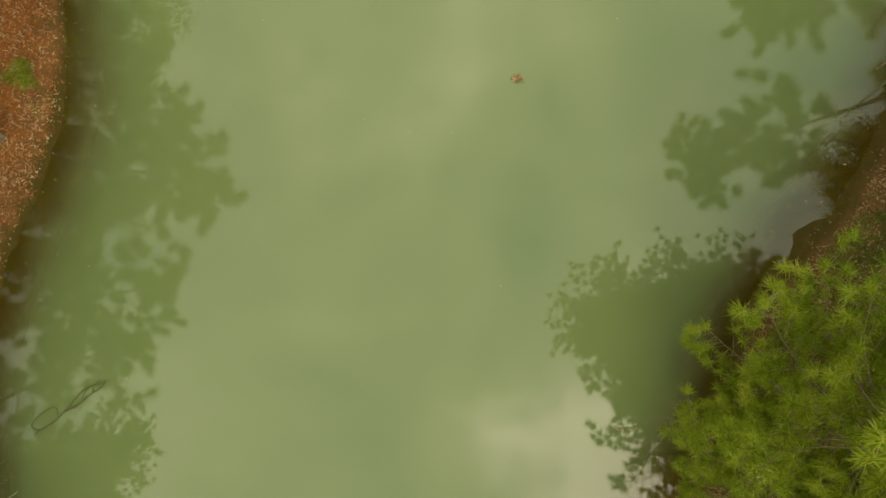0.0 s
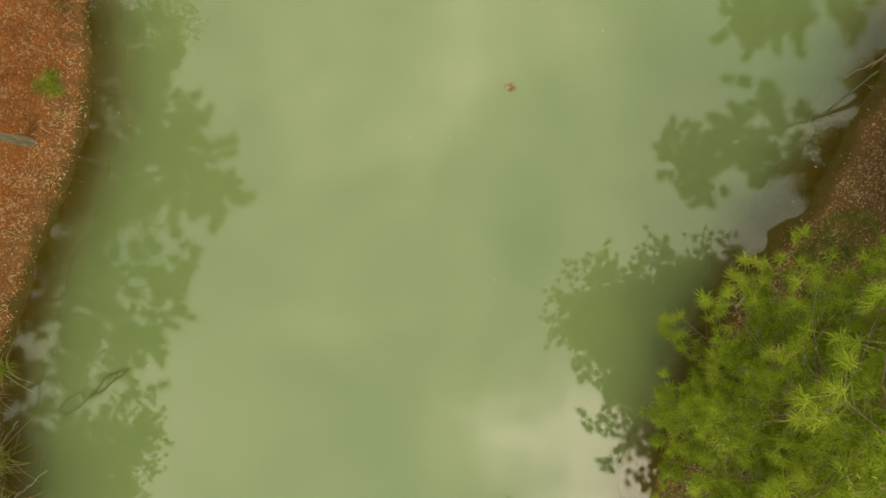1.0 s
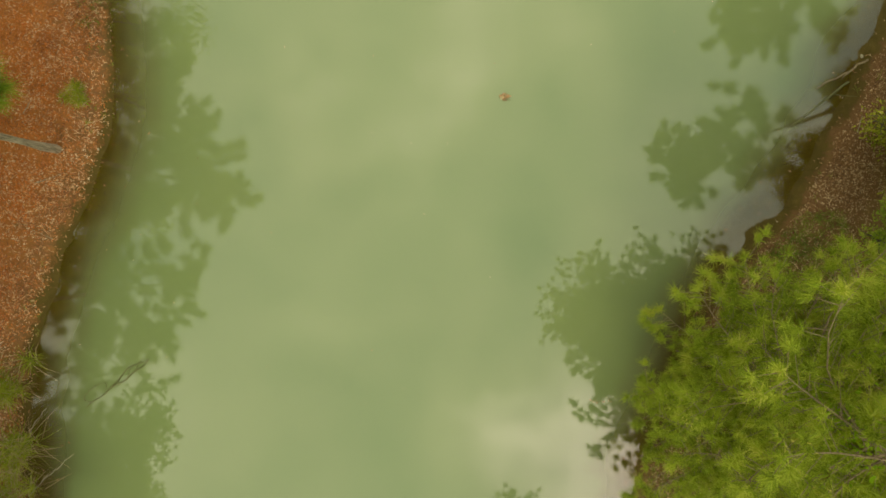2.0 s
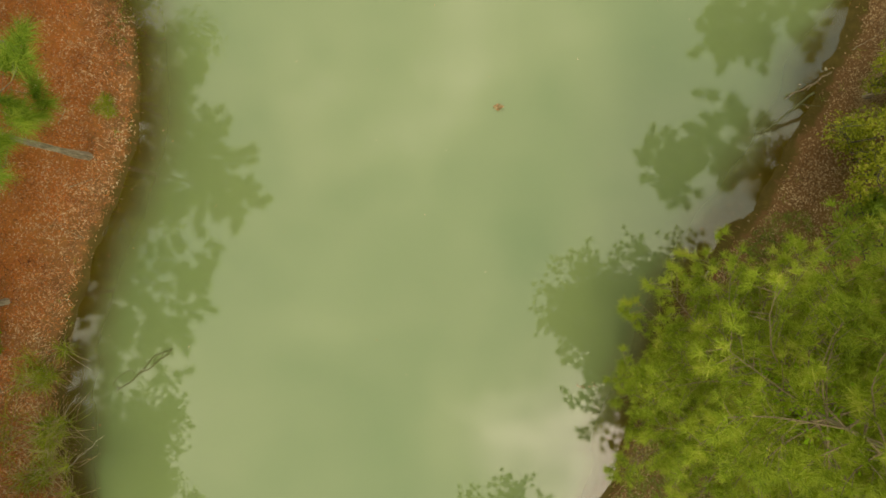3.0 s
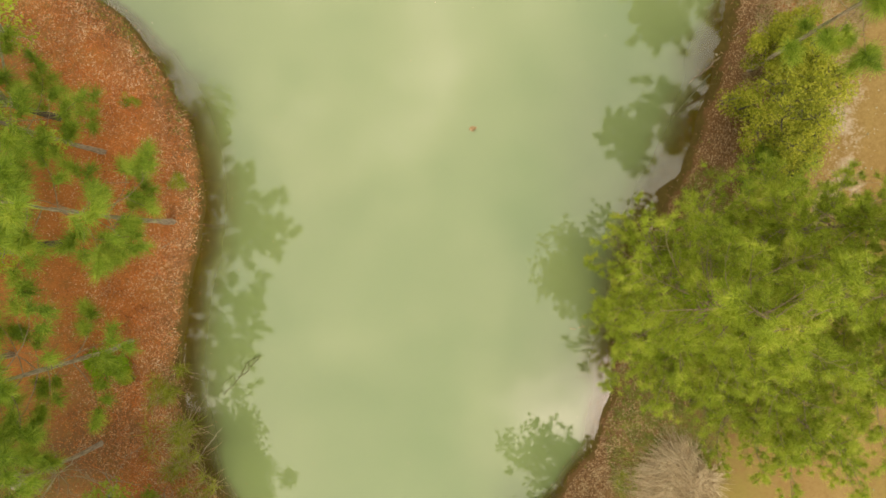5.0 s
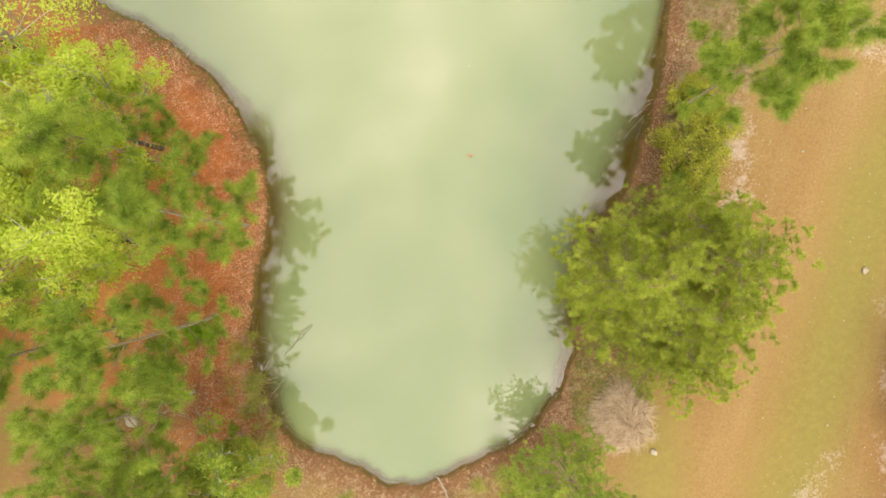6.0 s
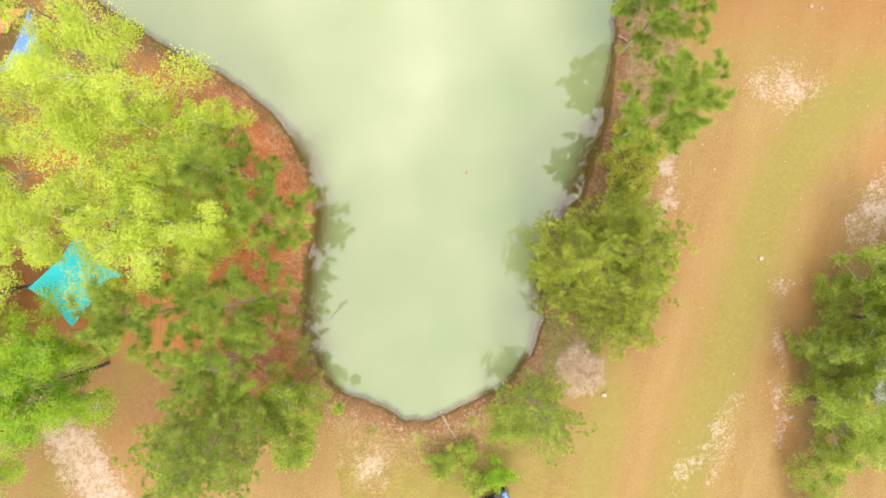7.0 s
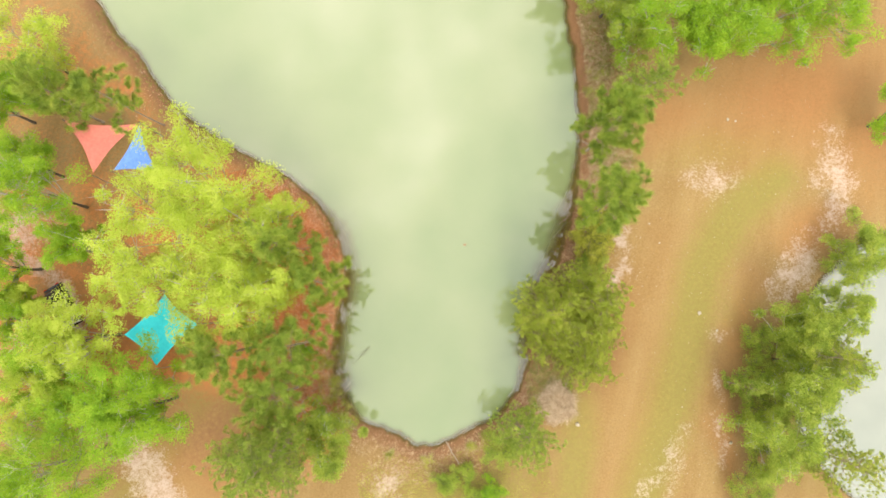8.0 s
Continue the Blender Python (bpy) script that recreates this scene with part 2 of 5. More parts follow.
def ground_material():
    m, nt, bsdf = material("bank earth, litter, dry grass and sand")
    fine, mid, wide = noise_at(nt, 22, 6, 0.7), noise_at(nt, 2.6, 5, 0.65), noise_at(nt, 0.35, 4)

    def mask(name, soft=0.5):
        a = nt.nodes.new("ShaderNodeAttribute")
        a.attribute_name = name
        n = sums(nt, "ADD", sums(nt, "SUBTRACT", mid, 0.5), sums(nt, "MULTIPLY", sums(nt, "SUBTRACT", fine, 0.5), 0.8))
        s = sums(nt, "ADD", a.outputs["Fac"], sums(nt, "MULTIPLY", n, 1.5))
        return sums(nt, "MULTIPLY", sums(nt, "SUBTRACT", s, 0.5 - soft / 2), 1 / soft, True)

    def two(a, b, by):
        r = ramp(nt, [(0.3, a), (0.7, b)])
        nt.links.new(by, r.inputs[0])
        return r.outputs[0]
    dry = mixed(nt, 0.5, two((0.2, 0.117, 0.034), (0.33, 0.218, 0.08), mid), two((0.18, 0.112, 0.034), (0.34, 0.232, 0.085), fine))
    dry = mixed(nt, 0.4, dry, two((0.21, 0.105, 0.03), (0.31, 0.22, 0.085), wide))
    turn = nt.nodes.new("ShaderNodeMapping")
    turn.vector_type = "TEXTURE"
    turn.inputs["Rotation"].default_value, turn.inputs["Scale"].default_value = (0, 0, radians(-25)), (2.4, 15.0, 1.0)
    nt.links.new(where(nt), turn.inputs[0])
    streak = noise_at(nt, 1.0, 6, 0.65, turn.outputs[0])
    dry = mixed(nt, 0.5, dry, two((0.2, 0.1, 0.03), (0.42, 0.29, 0.13), streak))
    grain = noise_at(nt, 6.5, 5, 0.7)
    dry = mixed(nt, 0.4, dry, two((0.17, 0.095, 0.03), (0.42, 0.3, 0.14), grain))
    green = mixed(nt, 0.5, two((0.17, 0.15, 0.03), (0.29, 0.245, 0.07), mid), two((0.16, 0.14, 0.035), (0.33, 0.27, 0.085), fine))
    orange = mixed(nt, 0.55, two((0.43, 0.125, 0.032), (0.64, 0.23, 0.068), mid), two((0.24, 0.072, 0.022), (0.74, 0.31, 0.115), fine))
    brown = mixed(nt, 0.55, two((0.13, 0.062, 0.028), (0.28, 0.14, 0.064), mid), two((0.08, 0.042, 0.019), (0.36, 0.2, 0.1), fine))
    sand = mixed(nt, 0.5, two((0.4, 0.27, 0.18), (0.6, 0.47, 0.38), mid), two((0.38, 0.27, 0.2), (0.78, 0.7, 0.66), fine))
    mud = two((0.055, 0.04, 0.01), (0.15, 0.105, 0.03), mixed(nt, 0.5, mid, fine))
    c = mixed(nt, mask("green", 0.9), dry, green)
    earth = mixed(nt, 0.5, two((0.28, 0.128, 0.046), (0.39, 0.19, 0.074), mid), two((0.235, 0.108, 0.04), (0.43, 0.215, 0.088), fine))
    bare = nt.nodes.new("ShaderNodeAttribute")
    bare.attribute_name = "earth"
    c = mixed(nt, sums(nt, "MULTIPLY", bare.outputs["Fac"], sums(nt, "ADD", 0.3, mid), True), c, earth)
    c = mixed(nt, mask("orange", 0.6), c, orange)
    c = mixed(nt, mask("brown", 0.5), c, brown)
    a = nt.nodes.new("ShaderNodeAttribute")
    a.attribute_name = "sand"
    blotch = noise_at(nt, 0.9, 4, 0.6)
    speck = sums(nt, "ADD", sums(nt, "MULTIPLY", sums(nt, "SUBTRACT", mid, 0.5), 1.7), sums(nt, "ADD", sums(nt, "MULTIPLY", sums(nt, "SUBTRACT", grain, 0.5), 2.2), sums(nt, "MULTIPLY", sums(nt, "SUBTRACT", blotch, 0.5), 1.9)))
    sandy = sums(nt, "MULTIPLY", sums(nt, "SUBTRACT", sums(nt, "ADD", a.outputs["Fac"], sums(nt, "MULTIPLY", speck, sums(nt, "MINIMUM", sums(nt, "MULTIPLY", a.outputs["Fac"], 2.5), 1.0))), 0.42), 1.35, True)
    c = mixed(nt, sums(nt, "MULTIPLY", sandy, 0.68), c, sand)
    c = mixed(nt, mask("mud", 0.4), c, mud)
    nt.links.new(c, bsdf.inputs["Base Color"])
    bsdf.inputs["Roughness"].default_value = 0.95
    bsdf.inputs["Specular IOR Level"].default_value = 0.2
    bumped(nt, bsdf, sums(nt, "ADD", fine, mid), 0.7, 0.05)
    return m


def water_material(name, cloudy, cloudier):
    """Clay-clouded water: clear over the shallow edge, milky green where it is deep, with a still mirror on top."""
    m, nt, bsdf = material(name)
    a = nt.nodes.new("ShaderNodeAttribute")
    a.attribute_name = "depth"
    swirl = noise_at(nt, 0.16, 3, 0.5)
    r = ramp(nt, [(0.3, cloudy), (0.7, cloudier)])
    nt.links.new(swirl, r.inputs[0])
    body = nt.nodes.new("ShaderNodeBsdfDiffuse")
    deep = sums(nt, "MULTIPLY", sums(nt, "SUBTRACT", a.outputs["Fac"], 0.05), 3.0, True)
    nt.links.new(mixed(nt, deep, (0.185, 0.165, 0.082), r.outputs[0]), body.inputs[0])
    clear = nt.nodes.new("ShaderNodeBsdfTransparent")
    clear.inputs[0].default_value = (0.92, 0.86, 0.62, 1)
    haze = sums(nt, "SUBTRACT", 1.0, sums(nt, "POWER", 2.718, sums(nt, "MULTIPLY", a.outputs["Fac"], -5.2)), True)
    murk = nt.nodes.new("ShaderNodeMixShader")
    nt.links.new(haze, murk.inputs[0])
    nt.links.new(clear.outputs[0], murk.inputs[1])
    nt.links.new(body.outputs[0], murk.inputs[2])
    gloss = nt.nodes.new("ShaderNodeBsdfGlossy")
    gloss.inputs["Roughness"].default_value = 0.02
    slant = nt.nodes.new("ShaderNodeLayerWeight")
    slant.inputs["Blend"].default_value = 0.5
    mirror = sums(nt, "ADD", 0.125, sums(nt, "MULTIPLY", sums(nt, "POWER", slant.outputs["Facing"], 5.0), 0.9))
    top = nt.nodes.new("ShaderNodeMixShader")
    nt.links.new(mirror, top.inputs[0])
    nt.links.new(murk.outputs[0], top.inputs[1])
    nt.links.new(gloss.outputs[0], top.inputs[2])
    nt.links.new(top.outputs[0], nt.nodes["Material Output"].inputs[0])
    nt.nodes.remove(bsdf)
    return m


GROUND = ground_material()
WATER = water_material("milky green pond water", (0.194, 0.246, 0.11), (0.214, 0.257, 0.121))
WATER_PALE = water_material("pale grey pond water", (0.25, 0.27, 0.22), (0.3, 0.32, 0.26))


# ---- mesh helpers ----
def mesh_from(name, verts, faces, mat, smooth=False):
    verts, faces = np.asarray(verts, np.float32), np.asarray(faces, np.int32)
    me = bpy.data.meshes.new(name)
    k = faces.shape[1]
    me.vertices.add(len(verts))
    me.vertices.foreach_set("co", verts.ravel())
    me.loops.add(faces.size)
    me.loops.foreach_set("vertex_index", faces.ravel())
    me.polygons.add(len(faces))
    me.polygons.foreach_set("loop_start", np.arange(0, faces.size, k, dtype=np.int32))
    me.polygons.foreach_set("use_smooth", np.full(len(faces), smooth))
    me.update(calc_edges=True)
    me.materials.append(mat)
    return me


def grown(name, verts, faces, mat, parent=None, label="", smooth=False):
    ob = new(name, mesh_from(name, verts, faces, mat, smooth))
    ob.parent = parent
    return tagged(ob, label) if label else ob


def part(name, bm, mat, parent=None, label="", smooth=False):
    me = bpy.data.meshes.new(name)
    bm.to_mesh(me)
    bm.free()
    me.materials.append(mat)
    for p in me.polygons:
        p.use_smooth = smooth
    ob = new(name, me)
    ob.parent = parent
    return tagged(ob, label) if label else ob


def holder(name, x, y, z, turn=0.0):
    e = new(name)
    e.empty_display_size = 0.3
    e.matrix_world = pose(x, y, z, 0, 0, turn)
    return e


def box(w, d, h, at=(0, 0, 0), bevel=0.0, taper=1.0):
    """A block on its base, with its edges eased and its top drawn in."""
    bm = bmesh.new()
    bmesh.ops.create_cube(bm, size=1)
    for v in bm.verts:
        k = taper if v.co.z > 0 else 1.0
        v.co = Vector((v.co.x * w * k + at[0], v.co.y * d * k + at[1], (v.co.z + 0.5) * h + at[2]))
    if bevel:
        bmesh.ops.bevel(bm, geom=list(bm.edges), offset=bevel, segments=2, affect="EDGES", profile=0.5)
    return bm


def tube(points, radii, sides=7):
    """Vertices and quads of a bent tapered round bar."""
    p, r = np.asarray(points, float), np.asarray(radii, float)
    d = np.gradient(p, axis=0)
    d /= np.linalg.norm(d, axis=1, keepdims=True) + 1e-9
    ref = np.where(np.abs(d[:, 2:3]) > 0.9, [[1.0, 0, 0]], [[0, 0, 1.0]])
    u = np.cross(d, ref)
    u /= np.linalg.norm(u, axis=1, keepdims=True) + 1e-9
    w = np.cross(d, u)
    a = np.linspace(0, 2 * np.pi, sides, endpoint=False)
    ring = (p[:, None] + r[:, None, None] * (np.cos(a)[None, :, None] * u[:, None] + np.sin(a)[None, :, None] * w[:, None])).reshape(-1, 3)
    i = np.arange(len(p) - 1)[:, None] * sides
    k = np.arange(sides)[None]
    n = (k + 1) % sides
    return ring, np.stack([i + k, i + n, i + sides + n, i + sides + k], -1).reshape(-1, 4)


def furrowed(points, radii, sides, seed):
    """A trunk: a bent tapered bar with deep plates and furrows running up it."""
    rng = np.random.default_rng(seed + 700)
    t, k = np.linspace(0, 1, len(points)), np.linspace(0, 1, 46)
    p = np.stack([np.interp(k, t, np.asarray(points)[:, c]) for c in range(3)], -1)
    v, f = tube(p, np.interp(k, t, radii), sides)
    rough = rng.normal(size=(46, sides))
    rough = (rough + np.roll(rough, 1, 0) + np.roll(rough, 2, 0)) / 1.7
    v = v.reshape(46, sides, 3)
    v = p[:, None] + (v - p[:, None]) * (1 + 0.15 * rough[..., None])
    return v.reshape(-1, 3), f


def joined(pieces):
    vs, fs, at = [], [], 0
    for v, f in pieces:
        vs.append(v)
        fs.append(f + at)
        at += len(v)
    return np.concatenate(vs), np.concatenate(fs)


def unit(v):
    return v / (np.linalg.norm(v, axis=-1, keepdims=True) + 1e-9)


def needles(rng, centres, axes, count, length, width, spread=1.0, level=1.0):
    """Sprays of thin tapered needles round each centre, leaning along its axis."""
    t = len(centres)
    way = unit(rng.normal(size=(t, count, 3)) * [spread, spread, spread * level] + axes[:, None] * [0.9, 0.9, 0.9 * level])
    tip = centres[:, None] + way * length * rng.uniform(0.65, 1.1, (t, count, 1))
    tip[..., 2] -= 0.12 * length
    root = centres[:, None] + rng.normal(size=(t, count, 3)) * length * 0.1
    side = unit(np.cross(way, rng.normal(size=(t, count, 3)) * 0.55 + [0, 0, 1.0])) * width / 2
    v = np.stack([root - side, root + side, tip], 2).reshape(-1, 3)
    return v, np.arange(len(v)).reshape(-1, 3)


def leaves(rng, centres, size, flat=0.6, slim=0.3):
    """Small pointed leaf blades, one to a centre, mostly lying level."""
    n = len(centres)
    up = unit(rng.normal(size=(n, 3)) * (1 - flat) + np.array([0, 0, 1.0]) * flat * 1.6)
    a = unit(np.cross(up, rng.normal(size=(n, 3))))
    b = np.cross(up, a)
    s = size * rng.uniform(0.6, 1.25, (n, 1))
    v = np.stack([centres - a * s * 0.5, centres + b * s * slim + up * s * 0.06, centres + a * s * 0.5, centres - b * s * slim + up * s * 0.06], 1).reshape(-1, 3)
    return v, np.arange(len(v)).reshape(-1, 4)


def leaf_sprays(rng, centres, size, flat=0.62):
    """Broad three-cornered leaf blades for crowns, one to a centre."""
    n = len(centres)
    up = unit(rng.normal(size=(n, 3)) * (1 - flat) + np.array([0, 0, 1.0]) * flat * 1.6)
    a = unit(np.cross(up, rng.normal(size=(n, 3))))
    b = np.cross(up, a)
    s = size * rng.uniform(0.6, 1.3, (n, 1))
    v = np.stack([centres - a * s * 0.5 - b * s * 0.22, centres - a * s * 0.5 + b * s * 0.3, centres + a * s * 0.6], 1).reshape(-1, 3)
    return v, np.arange(len(v)).reshape(-1, 3)


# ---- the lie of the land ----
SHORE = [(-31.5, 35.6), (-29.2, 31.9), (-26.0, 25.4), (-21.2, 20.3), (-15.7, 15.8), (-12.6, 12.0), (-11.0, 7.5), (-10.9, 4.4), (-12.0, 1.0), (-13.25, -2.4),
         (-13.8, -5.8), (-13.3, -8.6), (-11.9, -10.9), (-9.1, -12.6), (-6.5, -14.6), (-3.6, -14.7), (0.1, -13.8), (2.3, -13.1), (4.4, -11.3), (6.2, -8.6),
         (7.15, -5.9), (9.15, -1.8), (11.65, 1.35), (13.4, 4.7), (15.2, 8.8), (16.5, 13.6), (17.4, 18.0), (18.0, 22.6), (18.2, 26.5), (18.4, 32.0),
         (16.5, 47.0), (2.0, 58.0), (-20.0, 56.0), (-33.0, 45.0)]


def smooth_loop(pts, steps):
    p = np.asarray(pts, float)
    a, b, c, d = np.roll(p, 1, 0), p, np.roll(p, -1, 0), np.roll(p, -2, 0)
    t = np.linspace(0, 1, steps, endpoint=False)[None, :, None]
    a, b, c, d = (q[:, None] for q in (a, b, c, d))
    return (0.5 * (2 * b + (c - a) * t + (2 * a - 5 * b + 4 * c - d) * t ** 2 + (3 * b - a - 3 * c + d) * t ** 3)).reshape(-1, 2)


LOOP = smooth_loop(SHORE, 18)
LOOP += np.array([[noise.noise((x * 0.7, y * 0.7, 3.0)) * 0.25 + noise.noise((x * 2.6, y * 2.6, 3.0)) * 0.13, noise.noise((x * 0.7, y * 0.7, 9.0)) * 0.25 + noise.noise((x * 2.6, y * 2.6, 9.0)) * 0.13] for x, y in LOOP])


def shore_distance(x, y):
    """Metres from the first pond's edge: above nought on land, below it over water."""
    x, y = np.ravel(x), np.ravel(y)
    best, inside = np.full(len(x), 1e9), np.zeros(len(x), bool)
    for (ax, ay), (bx, by) in zip(LOOP, np.roll(LOOP, -1, 0)):
        ex, ey = bx - ax, by - ay
        t = np.clip(((x - ax) * ex + (y - ay) * ey) / (ex * ex + ey * ey + 1e-12), 0, 1)
        best = np.minimum(best, (x - ax - t * ex) ** 2 + (y - ay - t * ey) ** 2)
        inside ^= ((ay > y) != (by > y)) & (x < ex * (y - ay) / (ey + 1e-12) + ax)
    return np.sqrt(best) * np.where(inside, -1, 1)


def second_distance(x, y):
    """The same for the second pond, behind the eastern trees."""
    r = np.hypot((x - 51.0) / 19.0, (y + 18.0) / 16.5)
    return (r - 1) * 17.0


def lumps(x, y, k, seed):
    """Soft smooth unevenness made of a few crossing waves."""
    rng = np.random.default_rng(seed)
    out = 0
    for f in (1.0, 1.9, 3.7, 7.1):
        a, b, c = rng.uniform(0, 6.28, 3)
        out = out + np.sin(k * f * (x * np.cos(a) + y * np.sin(a)) + b + 1.3 * np.sin(k * f * 0.7 * (x * np.sin(a) - y * np.cos(a)) + c)) / f ** 0.9
    return out / 2.2


def land(x, y, d=None):
    """Height of the ground: bed, lip of the bank and the level above."""
    if d is None:
        d = np.minimum(shore_distance(x, y), second_distance(np.ravel(x), np.ravel(y)))
    x, y = np.ravel(x), np.ravel(y)
    near = (1 - np.clip((np.hypot(x, y + 1) - 14.5) / 6, 0, 1)) * np.clip((y + 11.5) / 4, 0, 1)
    shelf = (0.12 + 0.14 * near + 0.5 * near * np.clip((x - 7) / 2, 0, 1) + 0.2 * np.clip((-x - 11) / 1.5, 0, 1) * np.clip((2 - y) / 4, 0, 1) * np.clip((y + 12) / 3, 0, 1)) * (1 + 0.45 * lumps(x, y, 0.45, 8))
    wet = np.clip(-d - shelf, 0, 4)
    bank = np.clip(-d / np.maximum(shelf, 0.05), 0, 1)
    dry = np.clip(d, 0, 30)
    h = np.where(d < 0, 0.03 - 0.05 * bank - (0.17 + 0.25 * (1 - near)) * np.minimum(wet, 1) - (0.07 + 0.6 * (1 - near)) * wet ** 2, 0.24 * np.clip(dry / 0.5, 0, 1) ** 0.8 + 0.6 * (1 - np.exp(-dry / 6)) + 0.035 * np.clip(1 - dry / 0.4, 0, 1))
    return h + lumps(x, y, 0.5, 5) * 0.05 * np.clip((d + 0.5) / 2, 0, 1) + lumps(x, y, 3.1, 6) * 0.022 * np.clip(0.35 + np.abs(d), 0.35, 1)


def height_at(x, y):
    return float(land(np.array([x]), np.array([y]))[0])


def spot(x, y, cx, cy, rx, ry, turn=0.0):
    """One inside an oval patch, falling to nought at its rim."""
    x, y = x + 0.9 * lumps(x, y, 0.6, int(cx * 7 + 500)), y + 0.9 * lumps(x, y, 0.6, int(cy * 7 + 900))
    c, s = math.cos(radians(turn)), math.sin(radians(turn))
    u, v = (x - cx) * c + (y - cy) * s, -(x - cx) * s + (y - cy) * c
    return np.clip(1.2 - 0.8 * np.hypot(u / rx, v / ry), 0, 1)


def along(x, y, pts, half):
    """One on a broad path through the points, falling off over its half width."""
    best = np.full(len(x), 1e9)
    for (ax, ay), (bx, by) in zip(pts, pts[1:]):
        ex, ey = bx - ax, by - ay
        t = np.clip(((x - ax) * ex + (y - ay) * ey) / (ex * ex + ey * ey), 0, 1)
        best = np.minimum(best, np.hypot(x - ax - t * ex, y - ay - t * ey))
    return np.clip(1.4 - best / half, 0, 1)


def sheet(xs, ys):
    """A level net of quads over the given lines."""
    X, Y = np.meshgrid(xs, ys)
    nx, ny = len(xs), len(ys)
    i = (np.arange(ny - 1)[:, None] * nx + np.arange(nx - 1)[None]).ravel()
    f = np.stack([i, i + 1, i + nx + 1, i + nx], -1)
    return X.ravel(), Y.ravel(), f


